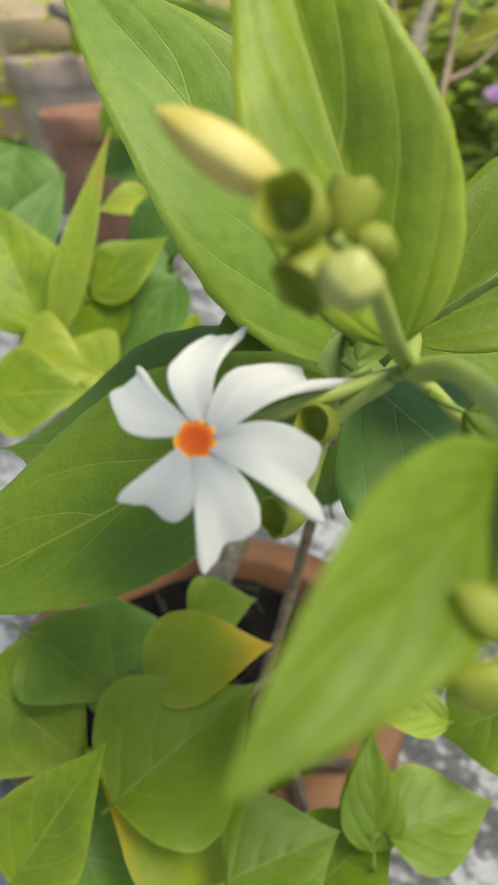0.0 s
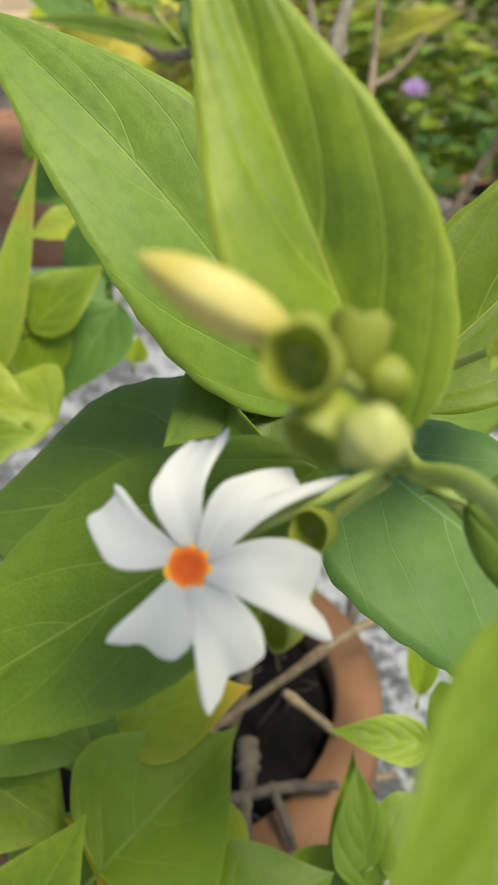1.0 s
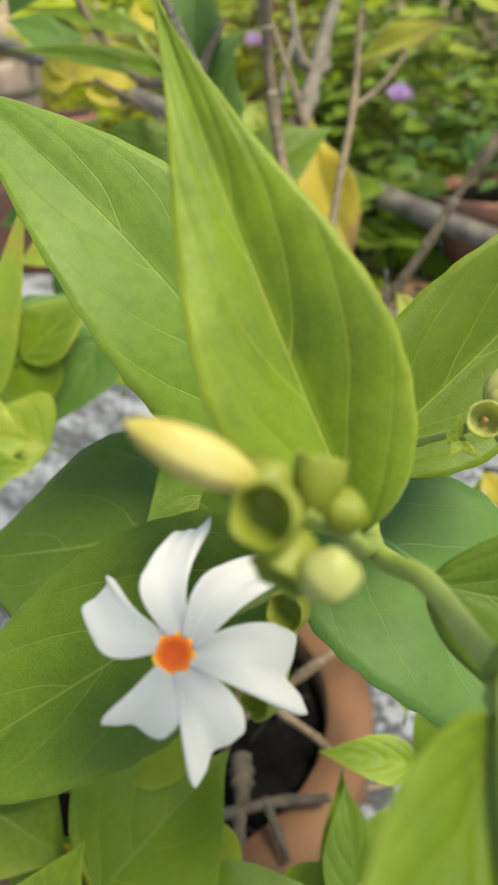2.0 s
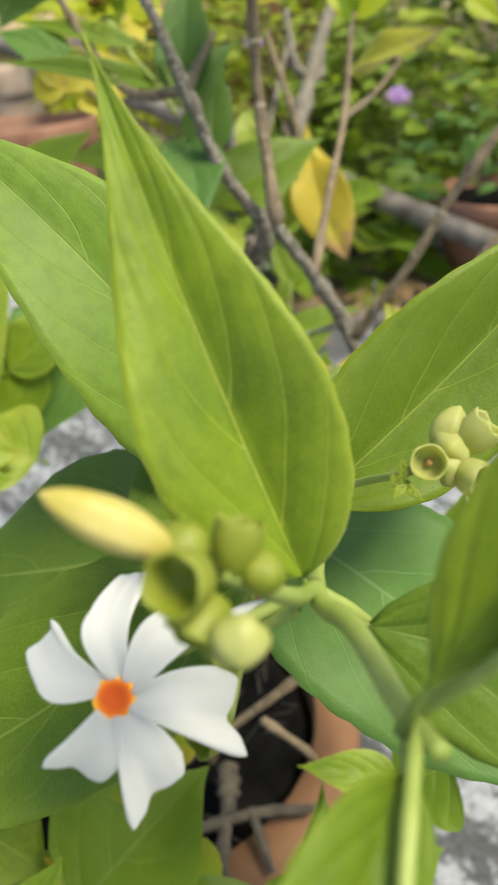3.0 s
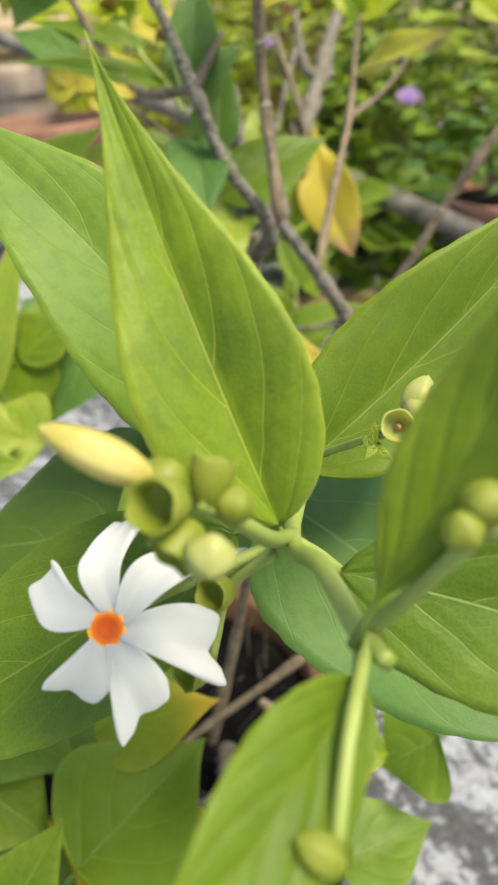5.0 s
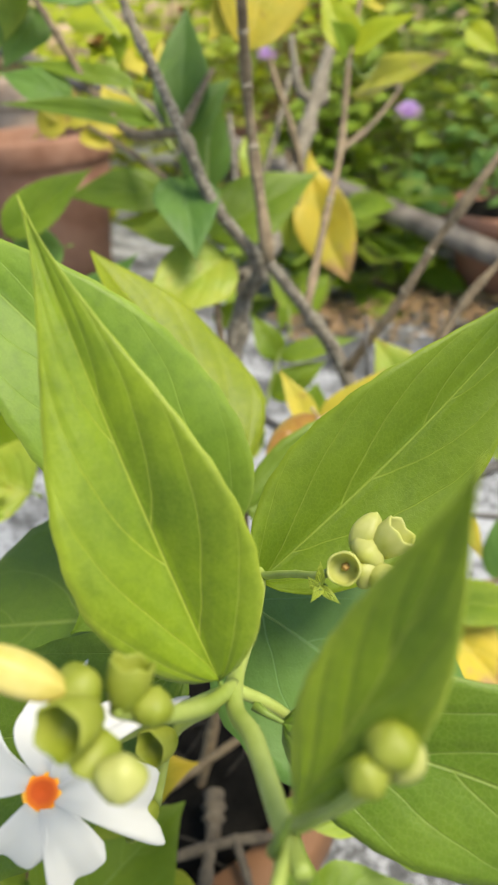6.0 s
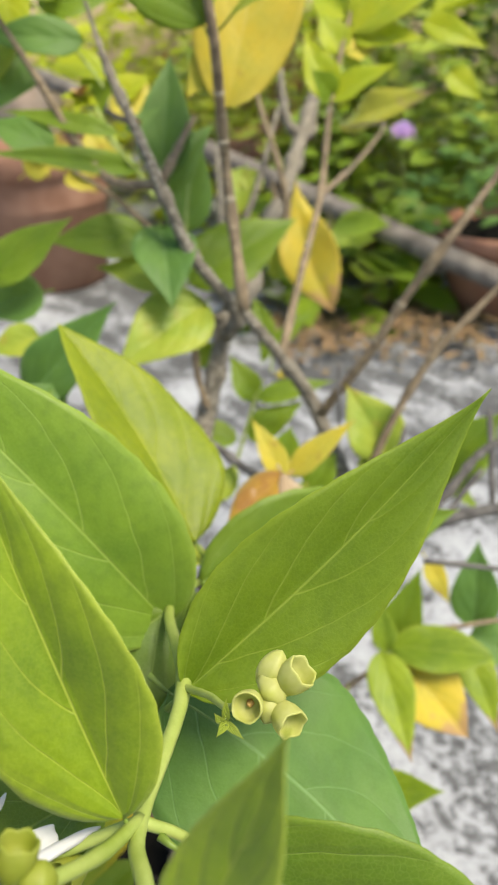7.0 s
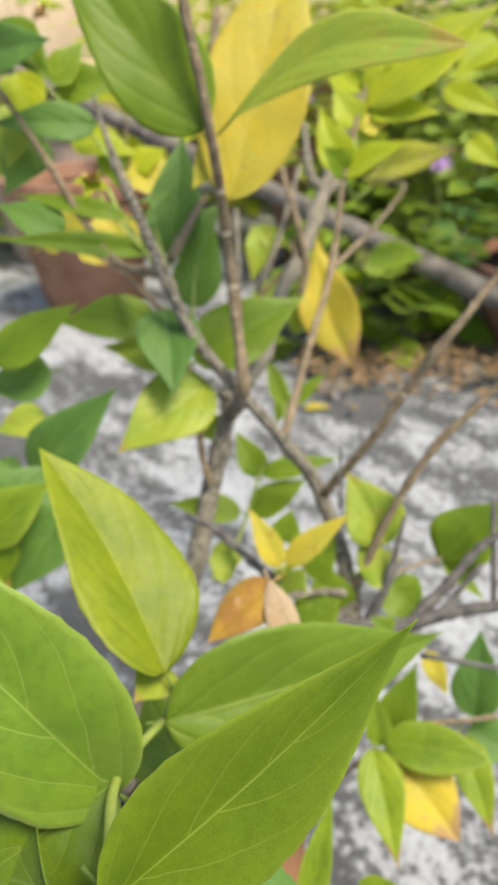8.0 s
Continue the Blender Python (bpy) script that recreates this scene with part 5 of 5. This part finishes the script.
branch(shrub, [(-0.0215, 0.5270, 0.5425, 0.0009), (-0.0100, 0.5150, 0.5230, 0.0010), (0.0063, 0.5100, 0.5021, 0.0011)], STEM, name="flower_stalk", knots=0.1)
withered_head(shrub, (0.0092, 0.5200, 0.5245), 0.0075)
withered_head(shrub, (0.0316, 0.5942, 0.5585), 0.005)
withered_head(shrub, (-0.0643, 0.6478, 0.6386), 0.008)
leaf(shrub, (0.0758, 0.3165, 0.3908), (0.0456, 0.2878, 0.3827), 0.0230, (0.13, -0.39, 0.91), AMBER, near=True, fold=26, droop=0.2, curl=0.5, belly=0.36, label='curled amber dead leaf')
leaf(shrub, (0.0743, 0.3153, 0.3927), (0.0830, 0.2838, 0.3732), 0.0170, (0.36, -0.42, 0.83), PAPER, near=True, fold=34, droop=0.15, curl=0.5, belly=0.6, label='curled papery brown dead leaf')
leaf(shrub, (0.0337, 0.2546, 0.4059), (0.0240, 0.2335, 0.4099), 0.0200, (0.58, -0.11, 0.81), OLIVE)
ovoid(shrub, (0.0283, 0.1147, 0.4805), (0.0282, 0.1141, 0.4808), 0.0004, PETAL, 'speck', 'tiny white speck on the leaf')

# ---- background: pots, pole, plants, wall ----
def foliage_mesh(n, size, spread, height, seed, shape="dome", aspect=0.5, lift=0.4):
    """Many small blades in one mesh, set round the stems, with gaps."""
    rng = random.Random(seed)
    V, F, U = [], [], []
    for i in range(n):
        a = rng.uniform(0, 6.283)
        rr = spread * math.sqrt(rng.random())
        z = height * (rng.random() ** 0.8) * (1 - 0.55 * (rr / spread) ** 2)
        if noise.noise((rr * math.cos(a) * 9 + seed, rr * math.sin(a) * 9, z * 9)) < -0.22:
            continue
        c = Vector((rr * math.cos(a), rr * math.sin(a), z))
        L = size * rng.uniform(0.6, 1.25)
        W = L * aspect * rng.uniform(0.8, 1.2)
        d = Vector((math.cos(a + rng.uniform(-0.9, 0.9)), math.sin(a + rng.uniform(-0.9, 0.9)), rng.uniform(-0.5, 0.9) * lift + 0.15)).normalized()
        nrm = Vector((rng.uniform(-0.5, 0.5), rng.uniform(-0.8, 0.3), 1)).normalized()
        y = nrm.cross(d).normalized()
        nrm = d.cross(y)
        k0 = len(V)
        for iu in range(6):
            u = iu / 5
            hw = 0.5 * W * max(blade_width(u, 0.45), 0.03)
            for v in (-1, 0, 1):
                V.append(c + d * (u * L) + y * (v * hw) + nrm * (0.28 * abs(v) * hw - 0.22 * L * u * u))
                U.append((u, (v + 1) / 2))
        for iu in range(5):
            for v in range(2):
                q = k0 + iu * 3 + v
                F.append((q, q + 3, q + 4, q + 1))
    me = bpy.data.meshes.new("foliage")
    me.from_pydata([tuple(v) for v in V], [], F)
    uvl = me.uv_layers.new(name="UVMap")
    for lp in me.loops:
        uvl.data[lp.index].uv = U[lp.vertex_index]
    return me


def plant(at, height, spread, n, size, material, seed, label, aspect=0.5, stems=5, lift=0.4, name="leafy_plant", category="plant", group=""):
    a = anchor(name, at, label, category, group)
    rng = random.Random(seed)
    for i in range(stems):
        th = rng.uniform(0, 6.28)
        ex = spread * 0.6 * rng.random()
        part("stem", tube_mesh("stem", [(0.01 * math.cos(th), 0.01 * math.sin(th), -0.004, 0.004),
                                        (ex * 0.3 * math.cos(th), ex * 0.3 * math.sin(th), height * 0.45, 0.003),
                                        (ex * math.cos(th), ex * math.sin(th), height * 0.92, 0.0015)], 6, 4, 0.2, seed + i), TWIG, a)
    f = part("foliage", foliage_mesh(n, size, spread, height, seed, aspect=aspect, lift=lift), material, a)
    f["kind"] = "stuff"
    return a


pot((-0.385, 2.02, 0.0), 0.19, 0.355, TERRA_OLD, "large weathered terracotta pot on the terrace floor")
pot((-0.62, 2.62, 0.0), 0.22, 0.47, CLAY_PALE, "large pale clay pot behind another pot")
pot((0.70, 1.53, 0.0), 0.165, 0.185, TERRA, "terracotta pot beside the leafy plants")
pot((0.30, 2.35, 0.0), 0.19, 0.30, TERRA_OLD, "terracotta pot with a green plant")
pot((0.42, 3.20, 0.0), 0.24, 0.62, TERRA, "tall orange terracotta pot near the wall")
pot((-0.72, 3.2, 0.0), 0.30, 0.60, WALL, "tan clay pot near the wall")

pole = tagged(part("wooden_pole", tube_mesh("wooden_pole", [(-0.62, 2.442, 0.594, 0.019), (-0.1, 1.988, 0.391, 0.021), (0.35, 1.595, 0.216, 0.023), (0.66, 1.324, 0.096, 0.024), (0.84, 1.166, 0.026, 0.024)], 14, 14, 0.10, 4), LOG, None),
              "weathered grey wooden pole leaning from a pot to the floor", "pole")

plant((-0.60, 2.62, 0.39), 0.55, 0.3, 60, 0.09, BRIGHT, 12, "lime green leafy shrub in a pale clay pot")
plant((0.70, 1.56, 0.15), 0.30, 0.2, 170, 0.05, DARK, 13, "low bushy green plant in a terracotta pot")
plant((0.30, 2.35, 0.25), 0.5, 0.32, 1000, 0.06, OLIVE, 14, "green bushy plant in a terracotta pot")
plant((0.42, 3.20, 0.52), 0.55, 0.38, 700, 0.075, BRIGHT, 15, "yellow green shrub in a tall pot")
plant((0.47, 1.98, 0.0), 0.46, 0.27, 1000, 0.045, GREEN, 16, "small-leaved green bush with mauve flowers on the floor edge", 0.45)
plant((0.30, 1.66, 0.0), 0.24, 0.18, 70, 0.12, LIME, 17, "low plant with broad rounded green leaves", 0.62, lift=0.7)
plant((0.42, 1.66, 0.0), 0.22, 0.16, 70, 0.11, GREEN, 18, "low plant with broad rounded green leaves", 0.62, lift=0.7)
plant((0.60, 2.02, 0.0), 0.55, 0.36, 750, 0.085, LIME, 19, "dense light green bush at the edge of the terrace")
plant((0.95, 2.3, 0.0), 0.9, 0.55, 1700, 0.08, OLIVE, 20, "tall green bush at the edge of the terrace")
plant((-0.05, 2.9, 0.0), 0.9, 0.45, 700, 0.08, BRIGHT, 21, "yellow green bush at the edge of the terrace")
plant((-1.35, 2.6, 0.0), 0.95, 0.5, 700, 0.085, BRIGHT, 22, "tall green bush at the edge of the terrace")
plant((1.35, 3.1, 0.0), 1.2, 0.7, 2600, 0.09, DARK, 23, "tall dark bush near the wall")
plant((0.1, 3.8, 0.0), 1.2, 0.8, 1500, 0.1, BRIGHT, 24, "tall green bush near the wall")


def mauve_flower(at, r, seed):
    """A round mauve flower head of many narrow rays on a thin stalk."""
    a = anchor("mauve_flower", (at[0], at[1], 0), "small round mauve flower on a thin stalk", "flower", "mauve flowers")
    part("stalk", tube_mesh("stalk", [(0, 0.03, 0, 0.0016), (0.01, 0.01, at[2] * 0.6, 0.0014), (0, 0, at[2], 0.0012)], 6, 4), STEM, a)
    rng = random.Random(seed)
    bm = bmesh.new()
    for i in range(46):
        th, e = rng.uniform(0, 6.28), rng.uniform(0.0, 1.5)
        d = Vector((math.cos(th) * math.cos(e), math.sin(th) * math.cos(e), math.sin(e)))
        s = d.cross(Vector((0.1, 0.3, 1))).normalized() * r * 0.12
        v = [bm.verts.new(p) for p in (d * r * 0.1 - s * 0.3, d * r * 0.1 + s * 0.3, d * r + s, d * r - s)]
        bm.faces.new(v)
    h = part("flower_head", bm, PURPLE, a)
    h.location = (0, 0, at[2])
    return a


mauve_flower((0.4385, 1.4986, 0.372), 0.031, 1)
mauve_flower((0.2167, 2.0056, 0.474), 0.029, 2)
mauve_flower((-0.3165, 2.99, 0.499), 0.03, 3)


def litter():
    """Dry leaves swept against the edge of the floor."""
    rng = random.Random(8)
    V, F, U = [], [], []
    for i in range(1600):
        x = rng.uniform(0.16, 1.0)
        y = 1.45 - 0.12 * (x - 0.3) + rng.gauss(-0.01, 0.095)
        L = rng.uniform(0.008, 0.032)
        th = rng.uniform(0, 6.28)
        d = Vector((math.cos(th), math.sin(th), rng.uniform(-0.1, 0.3)))
        s = Vector((-math.sin(th), math.cos(th), rng.uniform(-0.4, 0.4)))
        k0 = len(V)
        z = 0.010 + 0.016 * rng.random()
        for iu in range(5):
            u = iu / 4
            hw = 0.22 * L * max(blade_width(u, 0.45), 0.04)
            for v in (-1, 0, 1):
                V.append(tuple(Vector((x, y, z)) + d * u * L + s * v * hw + Vector((0, 0, 0.5 * hw * abs(v) + 0.1 * L * math.sin(u * 3)))))
                U.append((u, (v + 1) / 2))
        for iu in range(4):
            for v in range(2):
                q = k0 + iu * 3 + v
                F.append((q, q + 3, q + 4, q + 1))
    me = bpy.data.meshes.new("leaf_litter")
    me.from_pydata(V, [], F)
    uvl = me.uv_layers.new(name="UVMap")
    for lp in me.loops:
        uvl.data[lp.index].uv = U[lp.vertex_index]
    return me


tagged(part("leaf_litter", litter(), DRY, None), "brown dry leaves swept along the edge of the floor", "leaf litter", kind="stuff")
fallen = anchor("fallen_leaf", (0.176, 1.245, 0.006), "small pale yellow leaf lying on the concrete", "leaf")
leaf(fallen, (0.15, 1.25, 0.008), (0.20, 1.24, 0.010), 0.022, (0, -0.2, 1), YELLOW, 8, 0.05)


def wall_bm(x0, x1, y0, y1, h):
    bm = bmesh.new()
    bmesh.ops.create_cube(bm, size=1, matrix=Matrix.Translation(((x0 + x1) / 2, (y0 + y1) / 2, h / 2)) @ Matrix.Diagonal((x1 - x0, y1 - y0, h, 1)))
    bmesh.ops.bevel(bm, geom=bm.edges[:], offset=0.01, segments=2, affect='EDGES')
    return bm


tagged(part("wall_north", wall_bm(-8, 8, 4.6, 4.8, 1.1), WALL, None), "low peach plastered parapet wall behind the plants", "wall", kind="structure")
